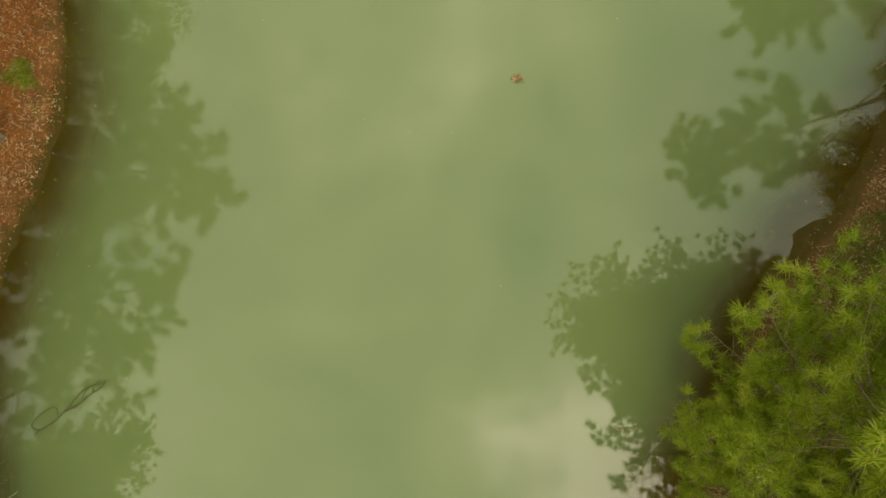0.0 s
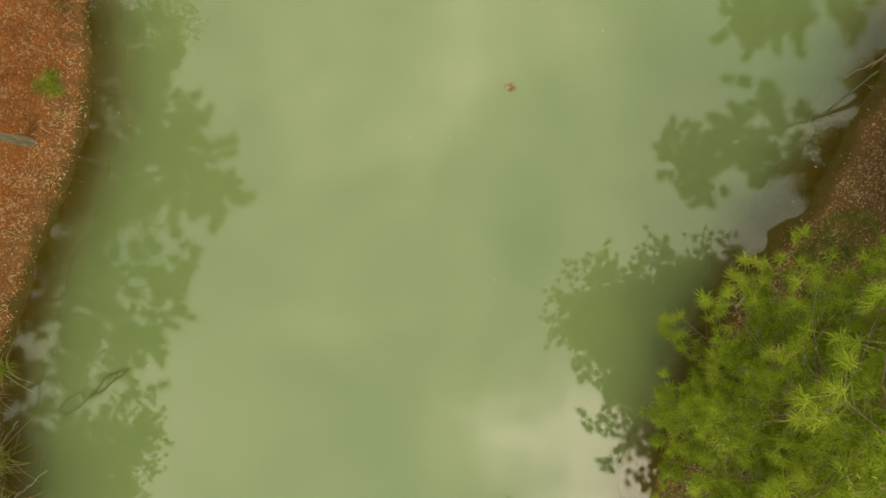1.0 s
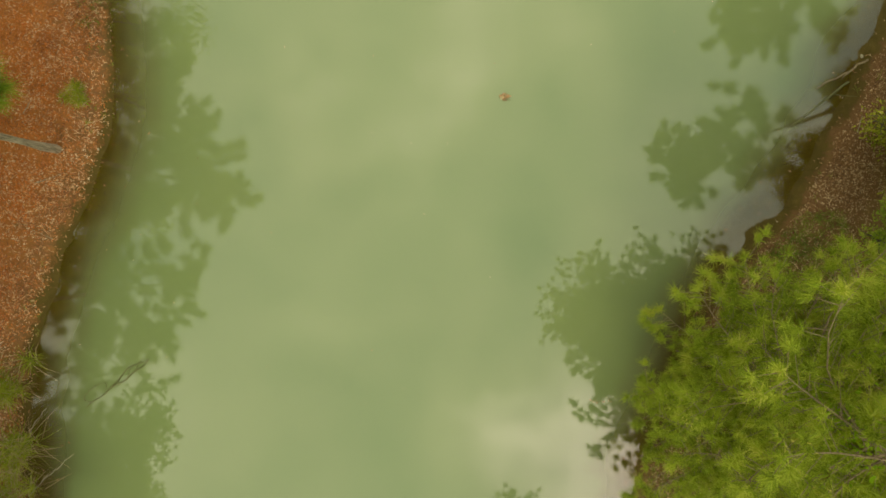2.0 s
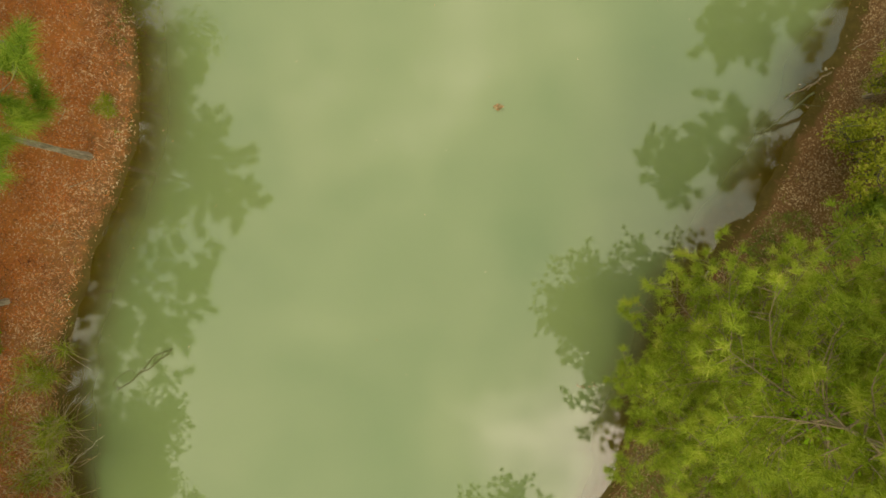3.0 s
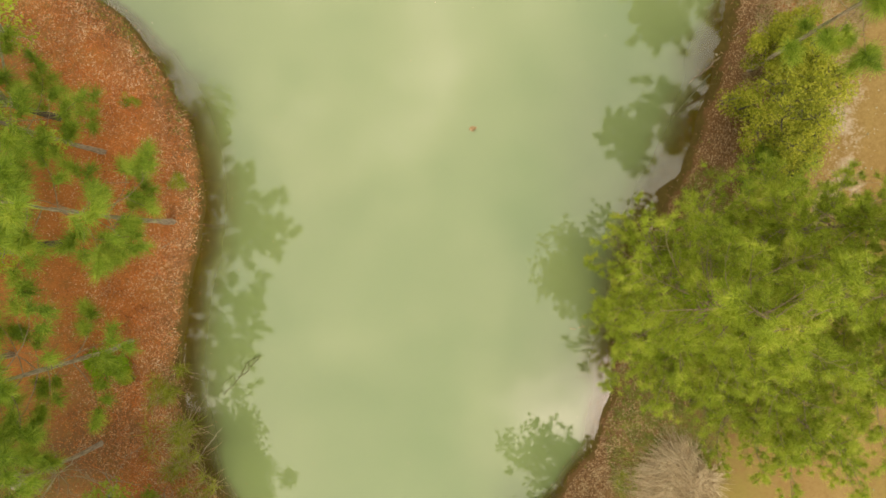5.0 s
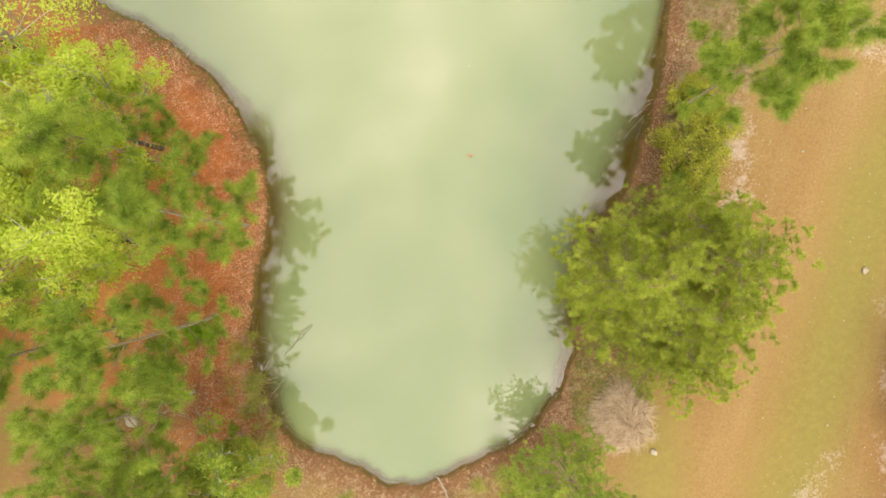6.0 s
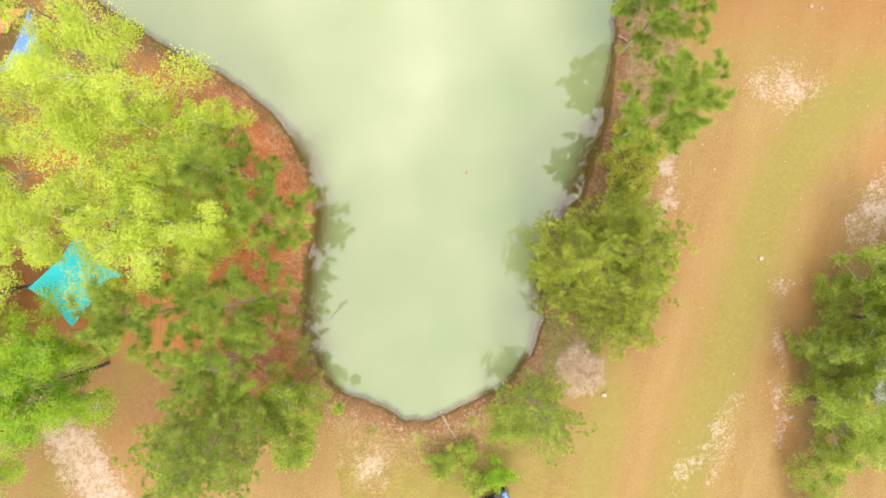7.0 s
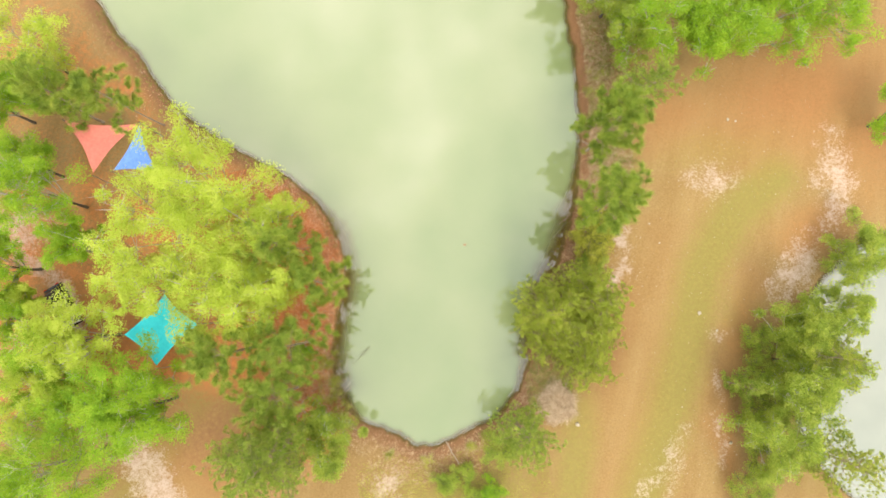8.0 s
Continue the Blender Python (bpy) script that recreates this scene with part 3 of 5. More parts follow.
def build_ground():
    far = np.array([60, 75, 100, 150, 250, 500, 1000, 2500.0])
    xs = np.concatenate([-far[::-1] - 0, np.arange(-48, 50.01, 0.27), far + 0])
    ys = np.concatenate([-far[::-1], np.arange(-32, 40.01, 0.27), far])
    x, y, f = sheet(xs, ys)
    d1 = shore_distance(x, y)
    d2 = second_distance(x, y)
    d = np.minimum(d1, d2)
    v = np.stack([x, y, land(x, y, d)], -1)
    me = mesh_from("ground", v, f, GROUND, True)
    west = np.clip((-x - 6 + lumps(x, y, 0.25, 11)) / 3, 0, 1) * np.clip((y + 12 + lumps(x, y, 0.3, 3) * 2 + 0.3 * (x + 14) * (x < -14)) / 4, 0, 1)
    west = np.maximum(west, np.clip((-x - 16) / 4, 0, 1) * np.clip((y + 18) / 4, 0, 1) * 0.9 * (1 - np.clip((-y - 3) / 5, 0, 1)))
    west = np.maximum(west, spot(x, y, -17.5, -9.5, 4.5, 4.5) * 0.9) * np.clip((x + 54) / 6, 0, 1) * np.clip((46 - y) / 6, 0, 1)
    east = x > 4
    masks = {
        "orange": np.maximum.reduce([west * (0.85 - 0.3 * np.clip((-x - 15) / 6, 0, 1) - 0.25 * np.clip((y - 11) / 5, 0, 1) + 0.3 * lumps(x, y, 0.4, 21)), spot(x, y, 17.5, 8.5, 1.2, 2.5, 20)]),
        "earth": np.maximum.reduce([spot(x, y, 28.4, -9.5, 1.8, 6, -25) * 0.75, spot(x, y, 24.4, -20, 1.6, 8, -5) * 0.7, spot(x, y, 41, 14.5, 12, 6.5), spot(x, y, 47, 8, 5, 6) * 0.9, spot(x, y, 26, 15, 7, 4) * 0.75, spot(x, y, 39, -0.5, 4, 2.2, 20) * 0.9, spot(x, y, 15.5, -8, 3, 9, -25) * 0.3, along(x, y, [(11, -24), (16, -15.5), (20, -6), (22.5, 2)], 2.2) * 0.15, spot(x, y, -27, -12, 7, 5) * 0.7, spot(x, y, -37, 9, 5, 4) * 0.8]),
        "brown": np.maximum.reduce([np.clip(1.25 - d1 / 2.6, 0, 1) * east, np.clip(1.15 - d1 / 2.3, 0, 1) * np.where((x < -9) & (y > -11) & (y < 12), 0.66, 0.9), spot(x, y, -17.5, -6.5, 4, 3) * 0.75, spot(x, y, -3, -17, 7, 2.2) * 0.6, spot(x, y, 20, 18, 3.5, 9) * 0.75, spot(x, y, 11, -6.5, 5, 6) * 0.8, spot(x, y, -36, 3, 6, 5) * 0.5, spot(x, y, -24, -9, 8, 5) * 0.55]),
        "green": np.maximum.reduce([along(x, y, [(13.5, -25), (18.6, -16.8), (22.3, -10.1), (25.9, -2.5), (30.6, 2.7), (36, 6)], 2.7) * 0.85, along(x, y, [(10.5, -12), (10, -16), (7, -24)], 2.0) * 0.75, spot(x, y, -4, -18.5, 6, 2) * 0.7, spot(x, y, -22, -8, 4, 4) * 0.8, along(x, y, [(-36, -14), (-30, -9), (-27, -6)], 1.5) * 0.6, spot(x, y, -33, 9, 5, 7) * 0.6, spot(x, y, 31, 10, 6, 2) * 0.5, spot(x, y, 30.5, -15, 3.2, 10, 12) * 0.8, spot(x, y, -2.5, -19.5, 8, 3) * 0.7]),
        "sand": np.maximum.reduce([spot(x, y, 42.3, 4.3, 2.7, 5.6, -8), spot(x, y, 35.6, -4.2, 1.9, 5.0, -38), spot(x, y, 29.2, 6.9, 3.4, 2.0, -20) * 0.85, spot(x, y, 18.2, 2.6, 1.0, 2.7, 0), spot(x, y, 17.2, -1.0, 1.1, 2.5, -20), spot(x, y, 18.6, -20.6, 4.0, 1.2, 58) * 0.66, spot(x, y, 15.6, -22.4, 3.5, 1.0, 58) * 0.6,
                                    spot(x, y, 24.2, -19, 0.8, 3.4, -10) * 0.72, spot(x, y, 26.5, -9, 1.3, 1.3) * 0.6, spot(x, y, 24.3, -14, 0.7, 2.1) * 0.6, along(x, y, [(-35.3, -7.5), (-33.5, -11), (-31.5, -17), (-30, -24)], 2.3), spot(x, y, -10.2, -17.6, 2.5, 2.1) * 0.75, spot(x, y, -43, 15, 3.5, 2.8), along(x, y, [(-43.5, 12), (-41.3, 10.1), (-39.3, 8.1), (-38.9, 5.4), (-38.3, 1)], 1.1), spot(x, y, 20.5, -2, 3.5, 12.6, -25) * 0.2]),
        "mud": np.clip(0.62 - d * 1.7 + 0.18 * lumps(x, y, 1.1, 31), 0, 1),
    }
    for name, values in masks.items():
        a = me.attributes.new(name, "FLOAT", "POINT")
        a.data.foreach_set("value", np.asarray(values, np.float32))
    return tagged(new("ground", me), "earth banks with fallen leaves, dry grass and sandy patches", "ground", kind="structure")


def build_water(name, label, xs, ys, distance, mat):
    x, y, f = sheet(xs, ys)
    d = distance(x, y)
    f = f[(d[f] < 0.9).any(1)]
    used, inv = np.unique(f, return_inverse=True)
    x, y, d = x[used], y[used], d[used]
    me = mesh_from(name, np.stack([x, y, np.zeros(len(x))], -1), inv.reshape(-1, 4), mat, True)
    a = me.attributes.new("depth", "FLOAT", "POINT")
    a.data.foreach_set("value", np.clip(-land(x, y, d) - 0.01, 0, 3).astype(np.float32))
    return tagged(new(name, me), label, "pond", kind="structure")


build_ground()
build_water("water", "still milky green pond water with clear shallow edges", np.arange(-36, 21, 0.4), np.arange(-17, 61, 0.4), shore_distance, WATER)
build_water("water_east", "pale still water of a second pond behind trees", np.arange(31, 72, 0.8), np.arange(-36, 1, 0.8), second_distance, WATER_PALE)


# ---- trees ----
def pine(x, y, tall, reach, bare, thick, seed, label, mat=None, count=80, lean=(0.0, 0.0), fill=1.0, spray=0.42, peak=0.3, tufted=False):
    """A long-needled pine: straight tapering trunk, whorls of limbs, and a crown of needle sprays at the twig ends."""
    rng = np.random.default_rng(seed)
    z0 = height_at(x, y) - 0.08
    tree = tagged(holder("pine_tree", x, y, z0), label, "tree", "pines round the pond")
    n = 9
    s = np.linspace(0, 1, n)
    sway = np.stack([lean[0] * s ** 1.3 * tall + 0.06 * np.sin(s * 5 + seed), lean[1] * s ** 1.3 * tall + 0.06 * np.cos(s * 4 + seed) - 0.06, s * tall], -1)
    sway[0, :2] = 0
    grown("trunk", *furrowed(sway, np.interp(s, [0, 0.06, 1], [thick * 0.9, thick * 0.66, thick * 0.1]), 13, seed), BARK, tree)
    limbs, tips, ways = [], [], []
    whorls = int(max(6, tall * (1 - bare) / (0.66 if tufted else 0.5)))
    for w in range(whorls):
        f = bare + (1 - bare) * (w + rng.uniform(0, 0.6)) / whorls
        base = np.array([np.interp(f, s, sway[:, k]) for k in range(3)])
        up = (f - bare) / (1 - bare)
        long = reach * (np.interp(up, [0, peak, 0.5 + 0.5 * peak, 1], [0.7, 1.0, 0.82, 0.3])) * rng.uniform(0.8, 1.1)
        k = rng.integers(3, 6) if up < 0.85 else 3
        turn = rng.uniform(0, 6.28)
        for b in range(int(round(k * fill + 0.2))):
            a = turn + b * 6.283 / k + rng.normal(0, 0.25)
            ln = long * rng.uniform(0.48, 1.2)
            rise = np.interp(up, [0, 1], [0.05, 0.65 if tufted else 0.4]) + rng.normal(0, 0.1)
            out = np.array([math.cos(a), math.sin(a), 0])
            side = np.array([-out[1], out[0], 0])
            t = np.linspace(0, 1, 5)
            p = base + out * (t * ln)[:, None] + side * (np.sin(t * 3) * ln * rng.normal(0, 0.06))[:, None] + np.array([0, 0, 1]) * (rise * ln * t - 0.10 * ln * np.sin(t * 3.1) + 0.12 * ln * t ** 3)[:, None]
            limbs.append(tube(p, np.linspace(0.012 + 0.005 * ln, 0.004, 5), 5))
            tips.append(p[-1])
            ways.append(unit(p[-1] - p[-2]))
            first = 0.5 - 0.2 * up if tufted else 0.3 - 0.26 * up
            for q in np.linspace(first, 0.97, max(3, int(ln * 1.5)) if tufted else max(5, int(ln * 5.2))):
                at = np.array([np.interp(q, t, p[:, c]) for c in range(3)])
                sg = rng.choice([-1, 1])
                w2 = unit(out * rng.uniform(0.5, 0.9) + side * sg * rng.uniform(0.5, 1.0) + np.array([0, 0, rng.uniform(0.0, 0.5)]))
                tw = ln * rng.uniform(0.16, 0.34) * (1.15 - q * 0.5) * (1.35 if tufted else 1.0)
                e = at + w2 * tw
                limbs.append(tube([at, at + w2 * tw * 0.55, e], [0.007, 0.006, 0.004], 4))
                tips.append(e)
                ways.append(w2)
                if not tufted and rng.random() < 0.6:
                    tips.append(at + w2 * tw * 0.5 + rng.normal(0, 0.06, 3))
                    ways.append(unit(w2 + np.array([0, 0, 0.8])))
    for q in np.linspace(0.86, 1.0, 16):
        a = rng.uniform(0, 6.28)
        tips.append(np.array([np.interp(q, s, sway[:, k]) for k in range(3)]) + [0.3 * math.cos(a) * (1.15 - q) * 4, 0.3 * math.sin(a) * (1.15 - q) * 4, 0.1])
        ways.append(unit(np.array([math.cos(a), math.sin(a), 1.0])))
    grown("branchwork", *joined(limbs), BRANCH, tree)
    tips, ways = np.array(tips), np.array(ways)
    if tufted:
        tips, ways = np.concatenate([tips, tips - ways * 0.22]), np.concatenate([ways, ways])
    grown("crown", *needles(rng, tips, ways, count, spray, 0.022 if tufted else 0.016, 1.0, 1.0 if tufted else 0.6), mat or PINE, tree)
    lit = tips[tips[:, 2] > tall * (bare + (1 - bare) * 0.3)]
    lit = lit[rng.random(len(lit)) < 0.07]
    buds = lit[rng.integers(0, len(lit), len(lit) * 5)] + rng.normal(size=(len(lit) * 5, 3)) * [0.1, 0.1, 0.05] + [0, 0, spray * 0.55]
    tagged(grown("new_growth", *leaves(rng, buds, 0.09, 0.2, 0.1), SHOOT, tree, "pale yellow new shoots"), kind="stuff")
    return tree


def oak(x, y, tall, reach, seed, label, mat=None, clumps=70, per=360, leaf=0.155, low=0.3, name="oak_tree", bark=None, thick=0.14):
    """A spreading broadleaf: short trunk, forking limbs to every spray, and leaf sprays with gaps between them."""
    rng = np.random.default_rng(seed)
    z0 = height_at(x, y) - 0.08
    tree = tagged(holder(name, x, y, z0), label, "tree" if tall > 4.5 else "shrub", "broadleaf trees" if tall > 4.5 else "shrubs")
    fork = np.array([rng.normal(0, 0.15), rng.normal(0, 0.15), tall * low])
    grown("trunk", *tube([np.zeros(3), fork * 0.5 + [0.05, -0.04, 0], fork, fork + [0.1, 0.1, tall * 0.25]], [thick * 1.3, thick, thick * 0.85, thick * 0.4], 8), bark or BARK_DARK, tree, smooth=True)
    mid, half = tall * (1 + low) / 2, tall * (1 - low) / 2
    dirs = unit(rng.normal(size=(clumps, 3)) * [1, 1, 0.8] + [0, 0, 0.35])
    lobes = 1 + 0.28 * np.sin(np.arctan2(dirs[:, 1], dirs[:, 0]) * rng.integers(3, 6) + rng.uniform(0, 6)) + rng.normal(0, 0.1, clumps)
    cen = dirs * (rng.uniform(0.25, 1.0, (clumps, 1)) ** 0.5) * lobes[:, None] * [reach, reach, half] + [0, 0, mid]
    limbs = []
    mains = rng.choice(clumps, min(9, clumps), replace=False)
    for i in mains:
        m = (fork + cen[i]) / 2 + rng.normal(0, 0.2, 3) + [0, 0, 0.2]
        limbs.append(tube([fork, m, cen[i]], [thick * 0.45, thick * 0.26, 0.02], 6))
    for i in range(clumps):
        j = mains[np.argmin(np.linalg.norm(cen[mains] - cen[i], axis=1))]
        st = (fork + cen[j]) / 2 * 0.6 + cen[j] * 0.4
        limbs.append(tube([st, (st + cen[i]) / 2 + rng.normal(0, 0.12, 3), cen[i], cen[i] + rng.normal(0, 0.25, 3)], [0.028, 0.018, 0.01, 0.005], 4))
    for i in rng.choice(clumps, clumps // 3, replace=False):
        for w in unit(rng.normal(size=(7, 3)) + [0, 0, 0.5]) * reach * rng.uniform(0.12, 0.3, (7, 1)):
            limbs.append(tube([cen[i], cen[i] + w * 0.6 + rng.normal(0, 0.06, 3), cen[i] + w * 1.2], [0.022, 0.016, 0.006], 3))
    grown("branchwork", *joined(limbs), bark or BARK_GREY, tree)
    size = reach * rng.uniform(0.1, 0.22, (clumps, 1, 1)) + 0.2
    shoots = unit(rng.normal(size=(clumps, 9, 3)) + [0, 0, 0.25])
    pick = rng.integers(0, 9, (clumps, per))
    axis = np.take_along_axis(shoots, pick[..., None], 1)
    spray = axis * size * rng.uniform(0.1, 1.2, (clumps, per, 1)) + rng.normal(size=(clumps, per, 3)) * size * 0.16
    puff = unit(rng.normal(size=(clumps, per, 3)) + [0, 0, 0.55]) * size * rng.uniform(0.55, 1.12, (clumps, per, 1)) * np.concatenate([rng.uniform(0.65, 1.45, (clumps, 1, 2)), np.full((clumps, 1, 1), 0.65)], 2)
    pts = (cen[:, None] + np.where(rng.random((clumps, per, 1)) < 0.66, puff, spray)).reshape(-1, 3)
    pts = pts[pts[:, 2] > 0.15]
    grown("crown", *leaf_sprays(rng, pts, leaf), mat or OAK_LIME, tree)
    return tree


PINES = [
    (8.5, -3.5, 13.0, 3.5, 0.12, 0.15, 1, "dense tall pine with yellow-green needles leaning over the water", PINE, 78, (-0.07, -0.005), 1.45, 0.4),
    (11.0, -6.2, 11.2, 2.9, 0.15, 0.14, 2, "bushy pine with pale new shoots on the grassy bank", PINE, 72, (0, 0), 1.1, 0.45),
    (8.1, -5.7, 6.4, 3.1, 0.06, 0.12, 3, "low pine reaching its limbs out over the water", PINE, 75, (-0.02, 0.02), 1.25, 0.3),
    (11.9, -3.6, 12.8, 3.0, 0.2, 0.14, 21, "broad tall pine beside the dry field", PINE, 70, (0, 0), 1.1, 0.5),
    (12.0, -2.0, 11.0, 2.4, 0.17, 0.13, 4, "green pine standing behind the bank beside a shrub", PINE, 70, (-0.02, 0.02), 1.1, 0.45),
    (11.0, -8.6, 8.0, 3.1, 0.06, 0.11, 23, "low bushy pine beside a heap of dead grass", PINE, 70, (0, 0), 1.1, 0.35),
    (14.9, 5.1, 15.5, 2.9, 0.4, 0.135, 5, "tall thin pine with open crown on the brown bank", PINE_DARK, 70, (-0.04, 0), 1.05),
    (16.9, 12.4, 14.0, 2.9, 0.34, 0.15, 6, "slender pine over brown undergrowth by the shore", PINE_DARK, 70, (0.0, 0.0), 1.1),
    (20.6, 15.2, 12.5, 2.6, 0.4, 0.14, 7, "pine with deep green sprays beside the dirt field", PINE_DARK, 60, (0.05, 0.0), 0.9),
    (-12.3, 3.1, 13.5, 2.8, 0.27, 0.15, 8, "open pine with grey trunk at the leafy water's edge", PINE_DARK, 62, (0.02, 0.02), 0.62),
    (-15.2, -2.0, 14.0, 3.2, 0.27, 0.15, 9, "tall pine with dark needle tufts over orange litter", PINE_DARK, 62, (0.02, 0), 0.62),
    (-17.4, -6.4, 13.0, 3.2, 0.34, 0.15, 10, "tall pine with broad crown above bare brushwood", PINE_DARK, 62, (0.03, 0.12), 0.68),
    (-14.8, 6.8, 14.0, 3.2, 0.28, 0.15, 11, "dark green pine rising from orange fallen leaves", PINE_DARK, 62, (0.02, 0), 0.62),
    (-20.6, -1.6, 14.5, 3.0, 0.4, 0.17, 12, "spreading pine beside a turquoise shade sail", PINE_DARK, 60, (0, 0), 0.85),
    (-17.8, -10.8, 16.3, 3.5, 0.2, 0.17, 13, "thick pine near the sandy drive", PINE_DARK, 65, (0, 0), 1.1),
    (-21.5, -10.5, 10.5, 3.2, 0.25, 0.16, 14, "broad pine beside the sandy drive", PINE_DARK, 60, (0, 0), 1.0),
    (-27.2, 23.4, 11.5, 2.7, 0.5, 0.12, 15, "thin leaning pine with a light crown beside a coral shade sail", PINE_DARK, 60, (-0.16, 0.02), 0.9),
    (-33.4, 24.8, 12.0, 3.2, 0.35, 0.16, 16, "dark pine with bare lower limbs on the far bank", PINE_DARK, 60, (0, 0), 1.0),
    (3.8, -14.0, 10.3, 3.1, 0.15, 0.12, 17, "small pine at the pond's rounded end", PINE_DARK, 60, (0, 0), 1.0),
    (31.8, -12.0, 11.0, 3.3, 0.25, 0.17, 18, "pine with open sprays over the second pond", PINE, 55, (0.05, 0), 0.9),
    (30.6, -21.0, 11.0, 3.4, 0.25, 0.17, 19, "pine leaning out above pale water", PINE, 55, (0.05, 0), 0.9),
    (25.8, -14.0, 6.0, 1.9, 0.15, 0.1, 20, "small pine at the edge of the dirt track", PINE_DARK, 55, (0, 0), 0.9),
]
TUFTED = (5, 8, 9, 10, 11, 12, 15, 16, 6)
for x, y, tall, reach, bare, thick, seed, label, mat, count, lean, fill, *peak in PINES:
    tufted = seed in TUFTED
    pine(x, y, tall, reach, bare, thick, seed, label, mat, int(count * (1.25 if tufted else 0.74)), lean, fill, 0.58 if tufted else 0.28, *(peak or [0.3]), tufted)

OAKS = [
    (-19.9, 13.2, 16.5, 5.0, 31, "large oak in fresh lime-green leaf on orange litter", OAK_LIME, 120),
    (-24.4, 9.4, 15.5, 4.9, 32, "lime-green oak with pale twigs showing through", OAK_LIME, 110),
    (-17.5, 3.0, 14.0, 3.5, 33, "bright oak crown leaning towards the pond", OAK_LIME, 85),
    (-16.5, 8.7, 13.0, 3.4, 60, "lime-green oak above orange litter near the water", OAK_LIME, 70),
    (-20.7, 4.0, 14.5, 4.1, 34, "yellow-green oak with grey twigs above a shade sail", OAK_LIME, 75),
    (-26.7, 5.2, 13.5, 3.2, 35, "yellow-green oak beside a turquoise shade sail", OAK_LIME, 55),
    (-29.4, -5.1, 12.0, 3.9, 36, "round green oak at the end of the sandy drive", OAK_GREEN, 90),
    (-34.2, 2.2, 10.5, 3.8, 37, "yellow-green oak beside the narrow drive", OAK_LIME, 75),
    (-38.6, -1.4, 10.0, 4.1, 38, "green oak among other oaks", OAK_GREEN, 75),
    (-30.7, -3.5, 12.0, 4.1, 77, "bright green oak beside a turquoise shade sail", OAK_GREEN, 100),
    (-39.1, -3.2, 9.0, 4.0, 78, "yellow-green oak among other oaks by the drive", OAK_LIME, 85),
    (-37.5, 2.2, 9.0, 3.2, 79, "lime-green oak between the drive and a shade sail", OAK_LIME, 85),
    (-36.1, 15.9, 13.0, 4.0, 39, "fresh green oak near a coral shade sail", OAK_GREEN, 85),
    (-41.4, 10.3, 9.0, 2.4, 40, "green oak beside the narrow drive", OAK_GREEN, 45),
    (-36.8, -8.6, 13.0, 4.5, 41, "green oak beside the sandy drive", OAK_GREEN, 90),
    (-35.0, 11.2, 8.0, 2.4, 42, "small green oak with dark limbs", OAK_GREEN, 45),
    (-36.5, 31.0, 10.5, 4.6, 43, "oak in pale leaf on the far bank", OAK_LIME, 80),
    (-14.3, -10.9, 7.4, 2.8, 44, "leafy dark green young tree at the bank", OLIVE, 60),
    (25.6, 22.6, 10.0, 4.5, 45, "pale green oak at the field's edge", OAK_GREEN, 135),
    (30.6, 21.2, 9.0, 4.4, 46, "deep green oak at the field's edge", OAK_GREEN, 145),
    (36.4, 21.6, 9.0, 4.4, 47, "bright green oak at the field's edge", OAK_GREEN, 135),
    (42.8, 22.0, 9.0, 4.7, 48, "green oak beyond the dirt field", OAK_GREEN, 135),
    (47.3, 9.4, 7.0, 2.7, 49, "green tree at the end of the field", OAK_GREEN, 65),
    (31.7, -10.0, 8.6, 3.0, 50, "olive-green tree beside the dirt track", OLIVE, 116),
    (26.7, -18.8, 8.6, 3.2, 51, "olive-green tree over a reddish verge", OLIVE, 116),
    (30.0, -15.6, 8.5, 3.4, 52, "dense tree between track and second pond", OLIVE, 116),
    (31.2, -12.8, 10.0, 3.2, 80, "olive tree with boughs reaching over pale water", OLIVE, 90),
    (21.6, 27.0, 11.0, 3.4, 58, "olive-green tree close to the far shore", OLIVE, 108),
    (25.5, 31.0, 10.0, 3.6, 59, "olive-green tree above brown undergrowth", OLIVE, 108),
    (20.6, 33.6, 12.0, 3.4, 76, "olive-green tree leaning towards the far shore", OLIVE, 80),
    (22.8, 23.0, 8.5, 2.8, 55, "pale oak behind brown undergrowth", OLIVE, 87),
    (-40.5, 26.0, 10.0, 3.8, 56, "green oak behind a coral shade sail", OAK_GREEN, 80),
    (-38.2, 19.6, 9.5, 3.0, 90, "feathery green oak beyond a coral shade sail", OAK_GREEN, 70),
    (-36.6, 26.6, 9.0, 2.8, 91, "dark feathery oak on the far bank", OAK_GREEN, 66),
    (-42.5, 5.2, 9.5, 3.0, 57, "green oak beyond the narrow drive", OAK_GREEN, 65),
    (-40.9, 6.9, 6.2, 1.5, 92, "small yellow-green oak leaning over the narrow drive", OAK_LIME, 40),
    (-42.6, -10.2, 11.0, 3.8, 93, "round green oak at the corner of the sandy drive", OAK_GREEN, 80),
    (40.6, -3.4, 5.5, 3.3, 53, "low olive tree at the second pond's bank", OLIVE, 94),
    (36.0, -8.2, 7.0, 2.5, 54, "olive tree leaning over pale water", OLIVE, 72),
]
for x, y, tall, reach, seed, label, mat, clumps in OAKS:
    oak(x, y, tall, reach, seed, label, mat, max(int(clumps * 0.62), 40), low=0.12 if mat == OLIVE else 0.2)

